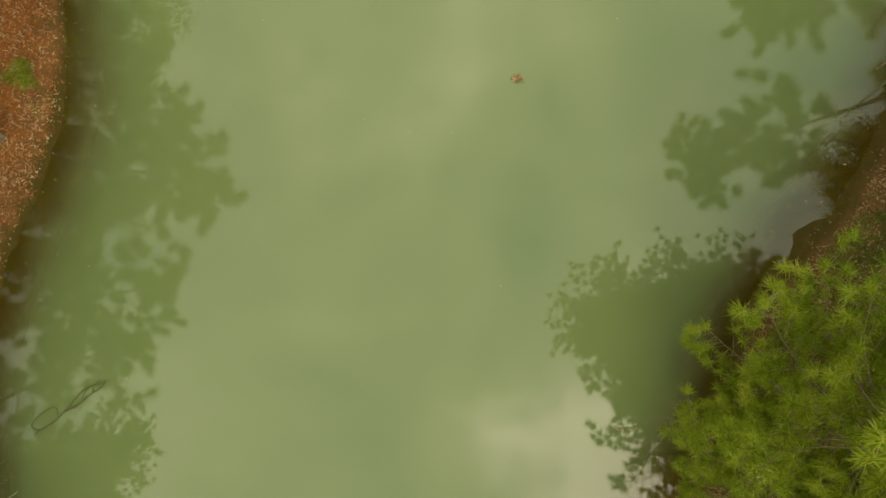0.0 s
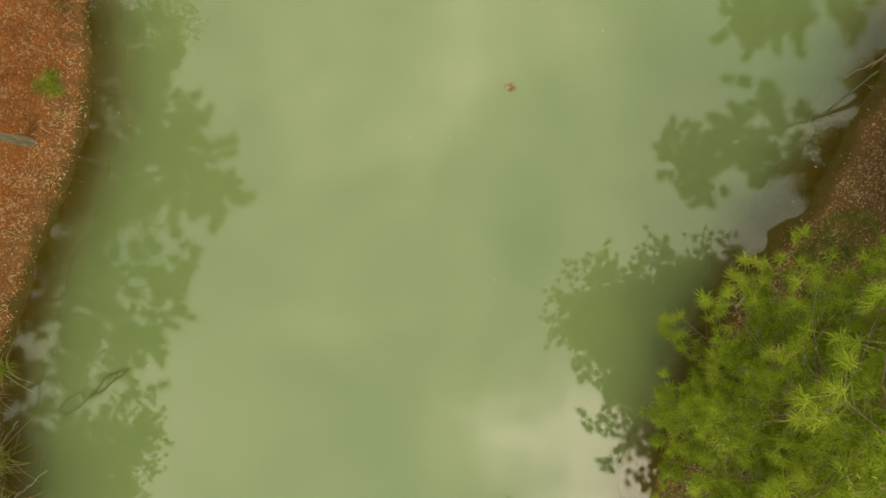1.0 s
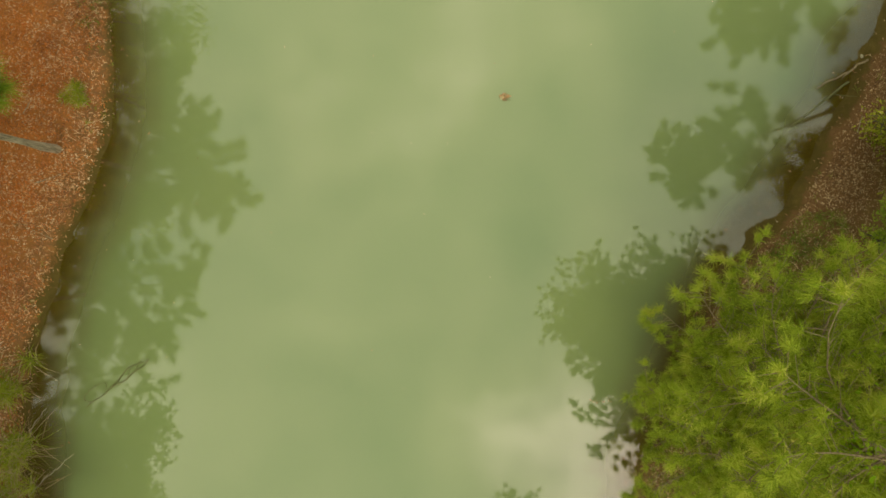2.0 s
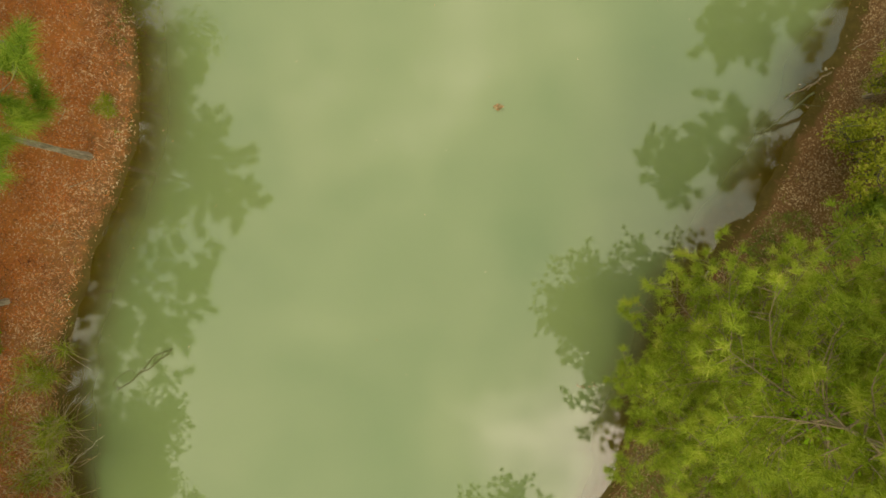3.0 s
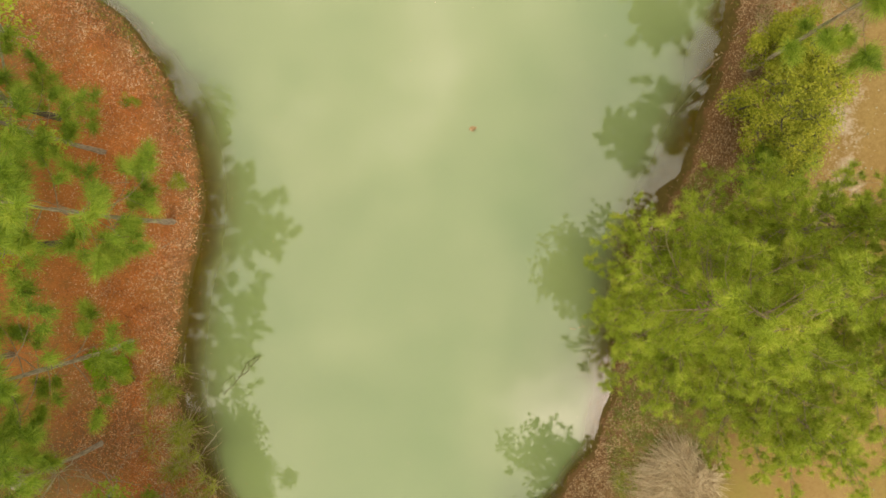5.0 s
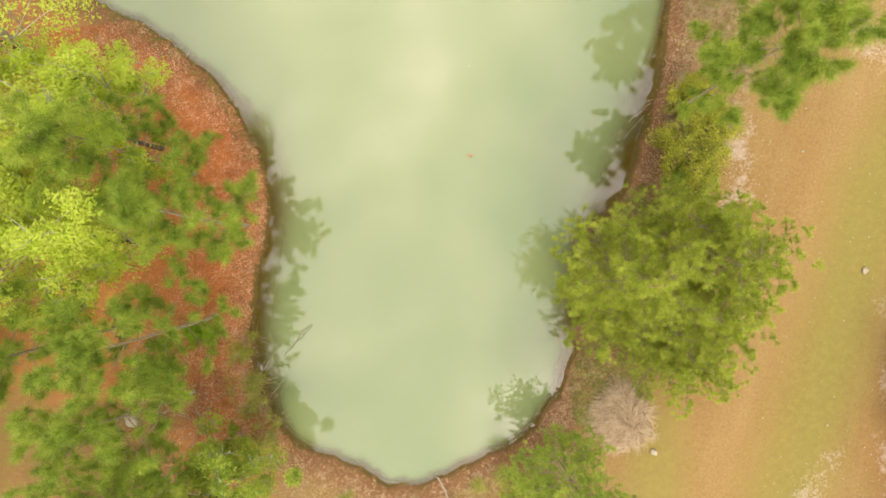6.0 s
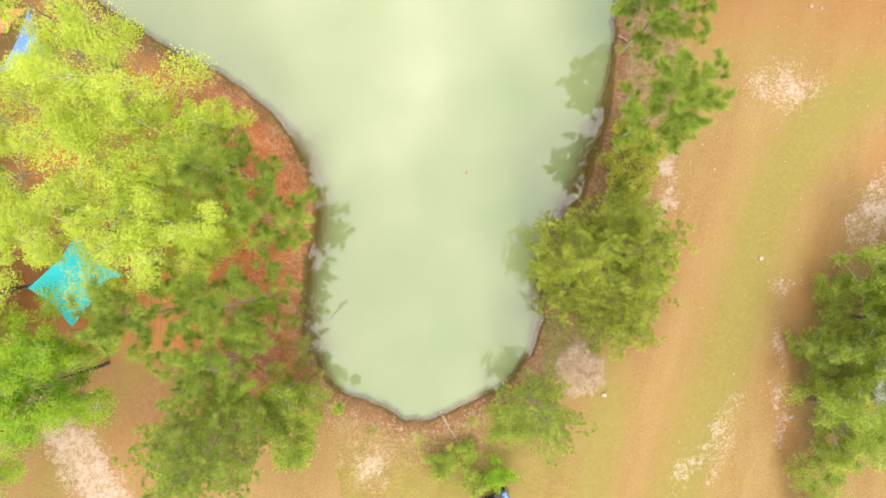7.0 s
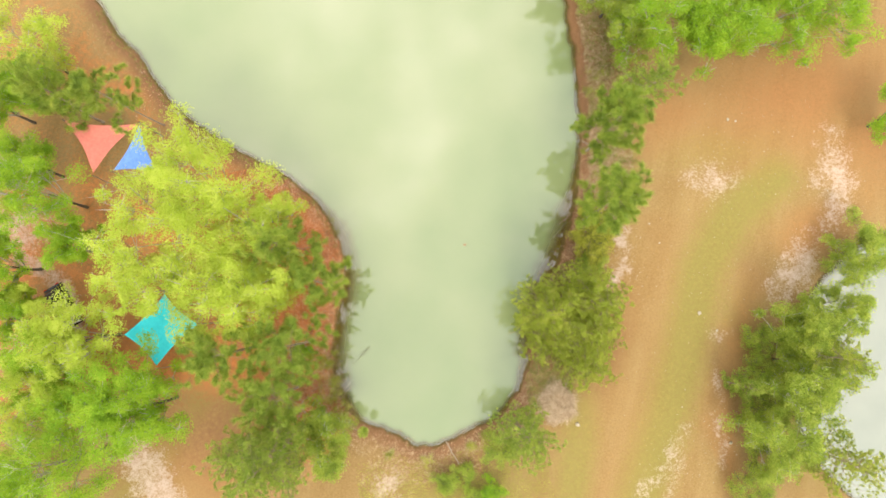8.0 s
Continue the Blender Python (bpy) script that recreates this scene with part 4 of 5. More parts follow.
SHRUBS = [
    (14.7, 2.4, 3.6, 2.1, 61, "olive-yellow shrub on the leafy bank", SHRUB_YELLOW, 75),
    (15.6, 5.5, 3.0, 1.2, 75, "yellow-green shrub at the edge of brown litter", SHRUB_YELLOW, 50),
    (14.2, 0.4, 2.6, 1.4, 62, "green shrub under the pines", OLIVE, 35),
    (16.2, 3.8, 2.6, 1.5, 63, "yellow-green shrub by a patch of sand", SHRUB_YELLOW, 40),
    (1.6, -15.7, 3.2, 1.7, 70, "spreading olive shrub on the bank at the pond's end", OLIVE, 40),
    (-4.3, -18.2, 1.5, 1.2, 64, "green brambles at the pond's end", OLIVE, 26),
    (-0.1, -19.7, 1.9, 1.1, 65, "bright green bush beside a golf cart", OAK_GREEN, 26),
    (-1.8, -20.0, 1.4, 1.1, 82, "low olive brush beside a golf cart", OLIVE, 20),
    (-2.2, -18.0, 1.2, 1.3, 83, "thin olive brush on dry grass", OLIVE, 16),
    (29.4, -10.6, 3.0, 1.7, 84, "olive shrub at the edge of reddish ground", OLIVE, 34),
    (28.4, -13.4, 3.4, 1.6, 85, "olive shrub at the edge of reddish ground", OLIVE, 34),
    (27.3, -16.4, 3.6, 1.8, 86, "dense olive shrub over a reddish verge", OLIVE, 38),
    (26.4, -21.4, 3.6, 2.0, 87, "dense olive shrub over a reddish verge", OLIVE, 40),
    (24.9, -24.2, 3.4, 2.0, 88, "dense olive shrub beside the dirt track", OLIVE, 40),
    (24.4, -27.2, 3.4, 2.2, 89, "dense olive shrub beside the dirt track", OLIVE, 40),
    (-14.9, -10.2, 2.4, 1.2, 66, "thin shrub above the waterline", OLIVE, 20),
    (-16.3, -2.9, 0.8, 0.75, 68, "low green brambles at a pine's foot", OAK_GREEN, 14),
    (-15.7, -3.6, 0.4, 0.26, 69, "small yellow sprig among fallen leaves", SHRUB_YELLOW, 7),
]
for x, y, tall, reach, seed, label, mat, clumps in SHRUBS:
    oak(x, y, tall, reach, seed, label, mat, clumps, 220, 0.1, 0.15, "shrub", BARK_DARK, 0.035)


# ---- fallen leaves and bank plants ----
def scatter(seed, count, x0, x1, y0, y1, test):
    rng = np.random.default_rng(seed)
    x, y = rng.uniform(x0, x1, count), rng.uniform(y0, y1, count)
    d = shore_distance(x, y)
    ok = test(x, y, d, rng.random(count))
    return rng, x[ok], y[ok], d[ok]


def litter(name, label, mat, seed, count, x0, x1, y0, y1, test, size):
    rng, x, y, d = scatter(seed, count, x0, x1, y0, y1, test)
    keep = rng.random(len(x)) < 0.62 + 0.5 * lumps(x, y, 1.7, seed)
    x, y, d = x[keep], y[keep], d[keep]
    c = np.stack([x, y, np.maximum(land(x, y, d), 0.0) + 0.012 + rng.uniform(0, 0.02, len(x))], -1)
    v, f = leaves(rng, c, size * 1.15, 0.7, 0.125)
    tagged(grown(name, v, f, mat), label, "leaf litter", kind="stuff")


litter("leaf_litter", "orange and brown fallen leaves covering the bank", LITTER, 71, 300000, -24, -10, -11, 17, lambda x, y, d, r: (d > -0.05) & (r < np.clip(1.2 - d / 5.5, 0.12, 1) * np.clip(0.1 + d * 0.45, 0, 1)), 0.082)
litter("leaf_litter", "dull brown fallen leaves on the bank", LITTER_BROWN, 72, 330000, 3, 20, -13, 16, lambda x, y, d, r: (d > 0.1) & (r < np.clip(1.5 - d / 2.4, 0, 1)), 0.085)
litter("leaf_litter", "dry leaves round the pond's rounded end", LITTER_BROWN, 73, 26000, -14, 6, -19, -9, lambda x, y, d, r: (d > 0.1) & (r < np.clip(1.2 - d / 3, 0, 1)), 0.11)
litter("leaf_litter", "scattered leaves along the far bank", LITTER_RUST, 74, 26000, -34, -10, 12, 36, lambda x, y, d, r: (d > 0.15) & (r < np.clip(1.2 - d / 3.5, 0, 1)), 0.13)
litter("leaf_litter", "faded rust-brown leaves along the western waterline", LITTER_RUST, 76, 150000, -20, -9, -11, 17, lambda x, y, d, r: (d > -0.2) & (r < np.clip(1.25 - d / 4.5, 0.15, 1) * np.clip(0.3 + d * 2, 0, 1)), 0.1)
litter("leaf_flecks", "a few pale leaves floating along the shore", LITTER_RUST, 75, 26000, -16, 17, -15, 18, lambda x, y, d, r: (d < 0.1) & (d > -1.6) & (r < 0.5 * np.exp(d * 2.2)), 0.085)

litter("leaf_litter", "dark sodden leaves packed along the water's edge", LITTER_BROWN, 78, 60000, -18, 17, -15, 17, lambda x, y, d, r: (d > -0.3) & (d < 0.3) & (r < 0.8 * np.clip(0.5 + lumps(x, y, 1.9, 17), 0, 1)), 0.09)
litter("leaf_flecks", "tiny dark specks of leaf adrift on the pond", LITTER_BROWN, 77, 140, -12, 13, -12, 14, lambda x, y, d, r: d < -1.2, 0.06)


def blades(rng, centres, count, length, width, spread, up=0.7):
    t = len(centres)
    way = unit(rng.normal(size=(t, count, 3)) * [spread, spread, 0.25] + [0, 0, up])
    L = length * rng.uniform(0.5, 1.15, (t, count, 1))
    root = centres[:, None] + rng.normal(size=(t, count, 3)) * [length * 0.12, length * 0.12, 0]
    flat = way * [1, 1, 0]
    midp = root + way * L * 0.55
    tip = midp + unit(way * [1, 1, 0.25]) * L * 0.5 - np.array([0, 0, 1]) * L * 0.08
    side = unit(np.cross(way, [0, 0, 1.0])) * width / 2
    v = np.stack([root - side, root + side, midp + side * 0.8, midp - side * 0.8, midp - side * 0.8, midp + side * 0.8, tip + side * 0.15, tip - side * 0.15], 2).reshape(-1, 3)
    return v, np.arange(len(v)).reshape(-1, 4)


def tussock(x, y, size, seed, label, mix=0.5, name="grass_tussock"):
    rng = np.random.default_rng(seed)
    z = height_at(x, y)
    t = tagged(holder(name, x, y, z - 0.02), label, "grass clump", "grass clumps on the bank")
    c = rng.normal(size=(9, 3)) * [size * 0.42, size * 0.3, 0]
    grown("green_grass", *blades(rng, c, int(44 * (1 - mix) * 2), size * 0.5, 0.022, 1.1), GRASS, t, "olive green blades")
    grown("dry_grass", *blades(rng, c, int(16 * mix * 2), size * 0.8, 0.016, 1.2, 0.4), STRAW, t, "long dead straw blades")
    return t


TUSSOCKS = [(-14.2, -4.5, 1.3, 0.4), (-14.25, -7.0, 1.8, 0.5), (-14.1, -8.2, 1.3, 0.6), (-11.7, 4.8, 0.62, 0.35), (-13.8, -10.0, 1.4, 0.5), (-13.2, 8.9, 0.5, 0.1), (17.2, 12.6, 1.0, 0.6), (18.6, 16.0, 1.1, 0.7), (19.2, 11.6, 1.2, 0.8),
            (18.6, 18.8, 1.1, 0.6), (-6.0, -16.0, 0.9, 0.6), (-1.2, -15.6, 1.0, 0.6), (4.6, -13.8, 1.0, 0.8), (6.2, -12.4, 0.9, 0.7), (-9.4, -14.6, 0.8, 0.6), (20.4, 20.6, 1.2, 0.7), (17.6, 9.6, 0.9, 0.7)]
for i, (x, y, size, mix) in enumerate(TUSSOCKS):
    tussock(x, y, size, 80 + i, "olive grass clump with dead straw on the bank" if mix < 0.6 else "dry grass clump with long straw blades", mix)


def undergrowth(name, label, mat, seed, count, x0, x1, y0, y1, test, length, spread=1.0, up=0.4, per=7):
    rng, x, y, d = scatter(seed, count, x0, x1, y0, y1, test)
    v, f = blades(rng, np.stack([x, y, land(x, y, d)], -1), per, length, 0.014, spread, up)
    tagged(grown(name, v, f, mat), label, "undergrowth", kind="stuff")


undergrowth("green_undergrowth", "patchy green brush on the brown bank", WEED, 96, 11000, 15, 25, 6, 30, lambda x, y, d, r: (d > 0.9) & (d < 6.5) & (r < 0.35 + 0.5 * lumps(x, y, 0.9, 45)), 0.42)
undergrowth("dry_undergrowth", "matted dry grass and brush on the brown bank", STRAW, 91, 17000, 14, 25, 4, 30, lambda x, y, d, r: (d > 0.9) & (d < 5.5) & (r < 0.5 + 0.4 * lumps(x, y, 0.8, 46)), 0.46)
undergrowth("green_undergrowth", "low weeds and brush beneath the pines", WEED, 97, 9500, 5.5, 13, -13, 1, lambda x, y, d, r: (d > 0.25) & (d < 5) & (r < 0.6), 0.3)
undergrowth("dry_undergrowth", "matted dry grass round the pond's end", STRAW, 92, 3600, -13, 9, -20, -10, lambda x, y, d, r: (d > 0.5) & (d < 3.4) & (r < 0.5), 0.3)
undergrowth("shore_weeds", "low green weeds along the far waterline", WEED, 93, 16000, -34, -11, 7, 38, lambda x, y, d, r: (d > -0.15) & (d < 0.7) & (r < 0.8), 0.26, 0.9, 0.6)
undergrowth("shore_weeds", "thin green weeds along the waterline", WEED, 94, 9000, -16, 19, -17, 26, lambda x, y, d, r: (np.abs(d - 0.15) < 0.3) & (r < 0.25), 0.2, 0.9, 0.6)
undergrowth("short_grass", "thin olive and straw grass at the pond's end", GRASS, 95, 26000, -13, 6, -23, -15, lambda x, y, d, r: (d > 1.2) & (r < 0.5 + 0.4 * lumps(x, y, 0.8, 44)), 0.1, 1.0, 0.5, 3)


def straw_heap(x, y, seed):
    """A slumped heap of pale dead fronds, combed outwards from its middle."""
    rng = np.random.default_rng(seed)
    heap = tagged(holder("straw_heap", x, y, height_at(x, y) - 0.03), "heap of pale dead grass fronds on the bank", "grass clump")
    n = 5600
    a = rng.uniform(0, 6.283, n)
    r = np.sqrt(rng.random(n))
    root = np.stack([r * np.cos(a) * 1.4, r * np.sin(a) * 1.75, 0.7 * (1 - r ** 2)], -1)
    out = unit(np.stack([np.cos(a) * 0.5 - 0.55 + 0.4 * np.sin(5 * root[:, 1]), np.sin(a) * 0.3 + 0.35 * np.sin(3 * root[:, 0] + 1), 0.1 + 0 * a], -1) + rng.normal(size=(n, 3)) * 0.36)
    L = rng.uniform(0.4, 1.45, (n, 1))
    mid = root + out * L * 0.5 + [0, 0, 0.1]
    tip = root + out * L - np.stack([0 * a, 0 * a, 0.4 * r + 0.05], -1)
    tip[:, 2] = np.maximum(tip[:, 2], 0.05)
    side = unit(np.cross(out, [0, 0, 1.0])) * 0.0085
    v = np.stack([root - side, root + side, mid + side, mid - side, mid - side, mid + side, tip + side * 0.2, tip - side * 0.2], 1).reshape(-1, 3)
    grown("fronds", v, np.arange(len(v)).reshape(-1, 4), FROND, heap)
    bm = bmesh.new()
    bmesh.ops.create_icosphere(bm, subdivisions=3, radius=1)
    for q in bm.verts:
        k = 1 + 0.12 * noise.noise(q.co * 2.3)
        q.co = Vector((q.co.x * 1.3 * k, q.co.y * 1.65 * k, max(q.co.z, -0.05) * 0.62 * k))
    part("thatch", bm, plain("packed thatch", (0.38, 0.28, 0.17), (0.6, 0.47, 0.32), 12, 0.95, 0, 0.9), heap, smooth=True)


straw_heap(8.5, -12.9, 101)


def vine(x, y, tall, seed):
    """A bright climber: a thin wavy stem with broad leaves round its upper half."""
    rng = np.random.default_rng(seed)
    thing = tagged(holder("climbing_vine", x, y, height_at(x, y) - 0.03), "bright green leafy vine climbing through a pine", "vine")
    t = np.linspace(0, 1, 16)
    p = np.stack([0.25 * np.sin(t * 9), 0.25 * np.cos(t * 8) - 0.25, t * tall], -1)
    grown("stem", *tube(p, np.linspace(0.02, 0.006, 16), 6), BRANCH, thing, smooth=True)
    k = rng.uniform(0.7, 1, 700)
    c = np.stack([np.interp(k, t, p[:, i]) for i in range(3)], -1) + rng.normal(size=(700, 3)) * [0.42, 0.42, 0.3]
    grown("leaves", *leaves(rng, c, 0.11, 0.6), OAK_GREEN, thing)


vine(7.7, -3.45, 8.6, 102)


# ---- wood in and beside the water ----
def stick(name, label, pts, r0, r1, mat, twigs=0, seed=0, category="branch", weave=0.05):
    rng = np.random.default_rng(seed)
    p = np.array(pts, float)
    base = p[0].copy()
    s = np.linspace(0, 1, 12)
    k = np.linspace(0, 1, len(p))
    q = np.stack([np.interp(s, k, p[:, c]) for c in range(3)], -1) - base
    ln = np.linalg.norm(q[-1])
    q[1:-1] += rng.normal(size=(10, 3)) * weave * ln * 0.25 * [1, 1, 0.4]
    thing = tagged(holder(name, *base), label, category)
    grown("stem", *tube(q, np.linspace(r0, r1, 12), 7), mat, thing, smooth=True)
    for i in range(twigs):
        j = rng.integers(3, 11)
        way = unit(unit(q[-1]) * 0.7 + rng.normal(size=3) * [0.7, 0.7, 0.15])
        L = ln * rng.uniform(0.12, 0.3)
        grown("twig", *tube([q[j], q[j] + way * L * 0.5 + rng.normal(0, 0.03, 3), q[j] + way * L], [r1 * 1.1 + 0.004, r1 * 0.8 + 0.002, 0.003], 5), mat, thing)
    return thing


def sunken_branch():
    """A forked branch that floats awash, its two stems bowed apart and meeting again at the tip."""
    a, b = np.array([-11.6, -5.3, 0.0]), np.array([-9.55, -3.75, 0.03])
    thing = tagged(holder("sunken_branch", *a), "dark forked branch floating in the green water", "branch")
    d = b - a
    n = np.array([-d[1], d[0], 0]) / np.linalg.norm(d)
    s = np.linspace(0, 1, 14)
    for bow, r in ((0.17, 0.014), (-0.05, 0.019)):
        w = np.where(s > 0.42, np.sin((s - 0.42) / 0.58 * np.pi), 0) * bow + 0.03 * np.sin(s * 19)
        grown("stem", *tube(d * s[:, None] + n * w[:, None] + [0, 0, 0.02], np.interp(s, [0, 0.6, 1], [r * 0.7, r, 0.012]), 7), WETWOOD, thing, smooth=True)
    t = np.linspace(0, 1, 12)
    curl = d * (0.1 + 0.2 * t)[:, None] + n * (0.38 * np.sin(t * 3.1))[:, None] + d * (-0.12 * np.sin(t * 6.2))[:, None] + [0, 0, 0.01]
    grown("twig", *tube(curl, np.linspace(0.012, 0.005, 12), 5), WETWOOD, thing)
    for k in (0.5, 0.66, 0.8):
        grown("twig", *tube([d * k, d * (k + 0.06) + n * 0.12, d * (k + 0.16) + n * 0.16], [0.01, 0.008, 0.004], 5), WETWOOD, thing)


sunken_branch()
stick("reed_stick", "thin dry reed leaning out over the water", [(-13.3, -8.1, 0.3), (-12.6, -7.4, 0.35), (-11.85, -6.75, 0.3)], 0.016, 0.01, DEADWOOD, 1, 111)
stick("reed_stick", "thin dry reed at the water's edge", [(-13.5, -6.6, 0.25), (-13.2, -5.9, 0.3), (-12.8, -5.3, 0.2)], 0.013, 0.008, DEADWOOD, 0, 112)
stick("fallen_log", "bleached dead branch sloping into the pond", [(13.75, 5.95, 0.28), (13.0, 5.5, 0.12), (12.3, 5.1, 0.0)], 0.035, 0.018, BRANCH, 2, 113)
stick("sunken_branch", "dark branch with bare twigs lying in the shallows", [(13.3, 5.3, 0.05), (12.4, 4.6, 0.03), (11.3, 3.7, 0.0)], 0.04, 0.012, WETWOOD, 7, 114)
stick("fallen_log", "pale fallen pole lying down the bank", [(-3.6, -14.6, 0.14), (-3.1, -15.8, 0.52), (-2.65, -17.0, 0.6)], 0.06, 0.035, DEADWOOD, 1, 115)
stick("fallen_log", "pale forked dead wood on the brown bank", [(16.6, 13.6, 0.35), (17.1, 13.1, 0.5), (17.5, 12.5, 0.5)], 0.06, 0.02, DEADWOOD, 3, 116)
stick("fallen_log", "dead branch wedged at the waterline under a pine", [(8.95, -1.9, 0.1), (9.2, -1.4, 0.3), (9.4, -1.0, 0.4)], 0.05, 0.03, DEADWOOD, 2, 117)
for i, (x, y, a, ln) in enumerate([(-13.3, 4.2, 60, 0.5), (-13.9, 5.2, 170, 1.1), (-13.0, 2.0, 20, 0.9), (-15.6, 8.6, 110, 0.7), (-12.6, 0.2, 150, 0.6), (-16.6, -7.2, 15, 2.0), (-17.4, -8.2, 40, 1.7), (-16.0, -8.6, 160, 1.5), (14.6, 6.8, 30, 0.8), (13.4, 3.6, 70, 0.6), (18.4, 10.4, 100, 1.0)]):
    c, s = math.cos(radians(a)), math.sin(radians(a))
    stick("fallen_stick", "thin dry stick lying on fallen leaves", [(x, y, height_at(x, y) + 0.03), (x + c * ln, y + s * ln, height_at(x + c * ln, y + s * ln) + 0.05)], 0.014, 0.006, DEADWOOD, 3 if ln > 1.2 else 0, 120 + i)


def brushwood(x, y, size, seed, label):
    """A bare dead shrub: grey stems fanning from one root."""
    rng = np.random.default_rng(seed)
    thing = tagged(holder("dead_shrub", x, y, height_at(x, y) - 0.03), label, "shrub")
    pieces = []
    for i in range(22):
        w = unit(rng.normal(size=3) * [1, 1, 0.3] + [0, 0, 0.55])
        L = size * rng.uniform(0.5, 1.1)
        e = w * L
        m = e * 0.5 + rng.normal(0, 0.08 * size, 3)
        pieces.append(tube([np.zeros(3), m, e], [0.018, 0.012, 0.005], 5))
        for k in range(3):
            st = m + (e - m) * rng.uniform(0, 0.8)
            pieces.append(tube([st, st + unit(w + rng.normal(0, 0.6, 3)) * L * 0.3], [0.008, 0.004], 4))
    grown("stems", *joined(pieces), DEADWOOD, thing)


brushwood(-17.2, -8.8, 1.9, 131, "bare grey dead shrub under the pines")
brushwood(-19.6, -7.4, 1.7, 132, "bare dead brush on reddish ground")
brushwood(-15.0, -9.6, 1.4, 133, "bare thin shrub near the water")
brushwood(3.4, -16.2, 1.1, 134, "bare twiggy shrub beside a small pine")


def pebble(x, y, r, seed, label):
    rng = np.random.default_rng(seed)
    bm = bmesh.new()
    bmesh.ops.create_icosphere(bm, subdivisions=3, radius=1)
    off = Vector(rng.uniform(0, 50, 3))
    for v in bm.verts:
        k = 1 + 0.3 * noise.noise(v.co * 1.2 + off) + 0.08 * noise.noise(v.co * 4 + off)
        v.co = Vector((v.co.x * r * k, v.co.y * r * 0.8 * k, (v.co.z * 0.5 + 0.3) * r * k))
    ob = part("stone", bm, STONE, None, "", True)
    ob.matrix_world = pose(x, y, height_at(x, y) - 0.03 * r, 0, 0, rng.uniform(0, 360))
    tagged(ob, label, "stone", "stones beside the track")


for i, (x, y, r) in enumerate([(9.8, -15.3, 0.22), (24.6, -6.7, 0.22), (24.7, -20.0, 0.18), (-21.3, -7.4, 0.5), (32.5, 12.9, 0.16), (33.3, 12.6, 0.13), (21.6, 3.4, 0.09), (22.2, 1.2, 0.09), (20.6, -15.6, 0.08), (18.0, 4.9, 0.12), (26.0, -8.8, 0.14), (-38.2, -12.2, 0.2), (13.75, 6.15, 0.06), (-11.2, 3.15, 0.05), (-11.9, 12.3, 0.1)]):
    pebble(x, y, r, 150 + i, "pale rounded stone lying on the bare ground")


def gravel(seed, count, patches):
    """Loose pale stones strewn over the bare patches: squat, uneven six-pointed lumps."""
    rng = np.random.default_rng(seed)
    px, py, reach = np.array(patches).T
    k = rng.integers(0, len(px), count)
    x, y = px[k] + rng.normal(size=count) * reach[k], py[k] + rng.normal(size=count) * reach[k]
    d = shore_distance(x, y)
    x, y, d = x[d > 1.5], y[d > 1.5], d[d > 1.5]
    r = 0.022 + 0.04 * rng.random(len(x)) ** 3
    corners = np.array([(1, 0, 0), (0, 1, 0), (-1, 0, 0), (0, -1, 0), (0, 0, 0.75), (0, 0, -0.5)], float)
    v = corners * rng.uniform(0.7, 1.35, (len(x), 6, 1)) * r[:, None, None]
    v = v + np.stack([x, y, land(x, y, d) + r * 0.3], -1)[:, None]
    f = np.array([(0, 1, 4), (1, 2, 4), (2, 3, 4), (3, 0, 4), (1, 0, 5), (2, 1, 5), (3, 2, 5), (0, 3, 5)])
    f = f[None] + (np.arange(len(x)) * 6)[:, None, None]
    tagged(grown("gravel", v.reshape(-1, 3), f.reshape(-1, 3), STONE), "loose pale gravel strewn over sandy patches of the field", "gravel", kind="stuff")


gravel(180, 1500, [(42.3, 4.3, 2.0), (35.6, -4.2, 1.8), (29.2, 6.9, 2.0), (18.2, 2.6, 1.2), (17.2, -1.0, 1.3), (18.6, -20.6, 1.8), (22, -4, 5.0), (24.2, -19, 1.6), (-33, -12, 2.0), (33, 10, 4.0)])

# a knot of sodden leaves adrift in the middle of the pond
raft = tagged(holder("leaf_raft", 2.1, 4.85, 0.0), "small brown clump of leaves floating on the pond", "leaf clump")
rng = np.random.default_rng(171)
grown("leaf_clump", *leaves(rng, rng.normal(size=(40, 3)) * [0.09, 0.06, 0.012] + [0, 0, 0.02], 0.1, 0.7), LITTER_BROWN, raft)
grown("twig", *tube([(-0.05, 0.05, 0.02), (0.1, -0.05, 0.03), (0.2, -0.13, 0.02)], [0.012, 0.01, 0.005], 5), WETWOOD, raft)
raft = tagged(holder("leaf_raft", 5.3, -5.1, 0.0), "brown fallen sprig floating near the bank", "leaf clump")
grown("leaf_clump", *leaves(rng, rng.normal(size=(16, 3)) * [0.2, 0.05, 0.008] + [0, 0, 0.015], 0.07, 0.8), LITTER_BROWN, raft)


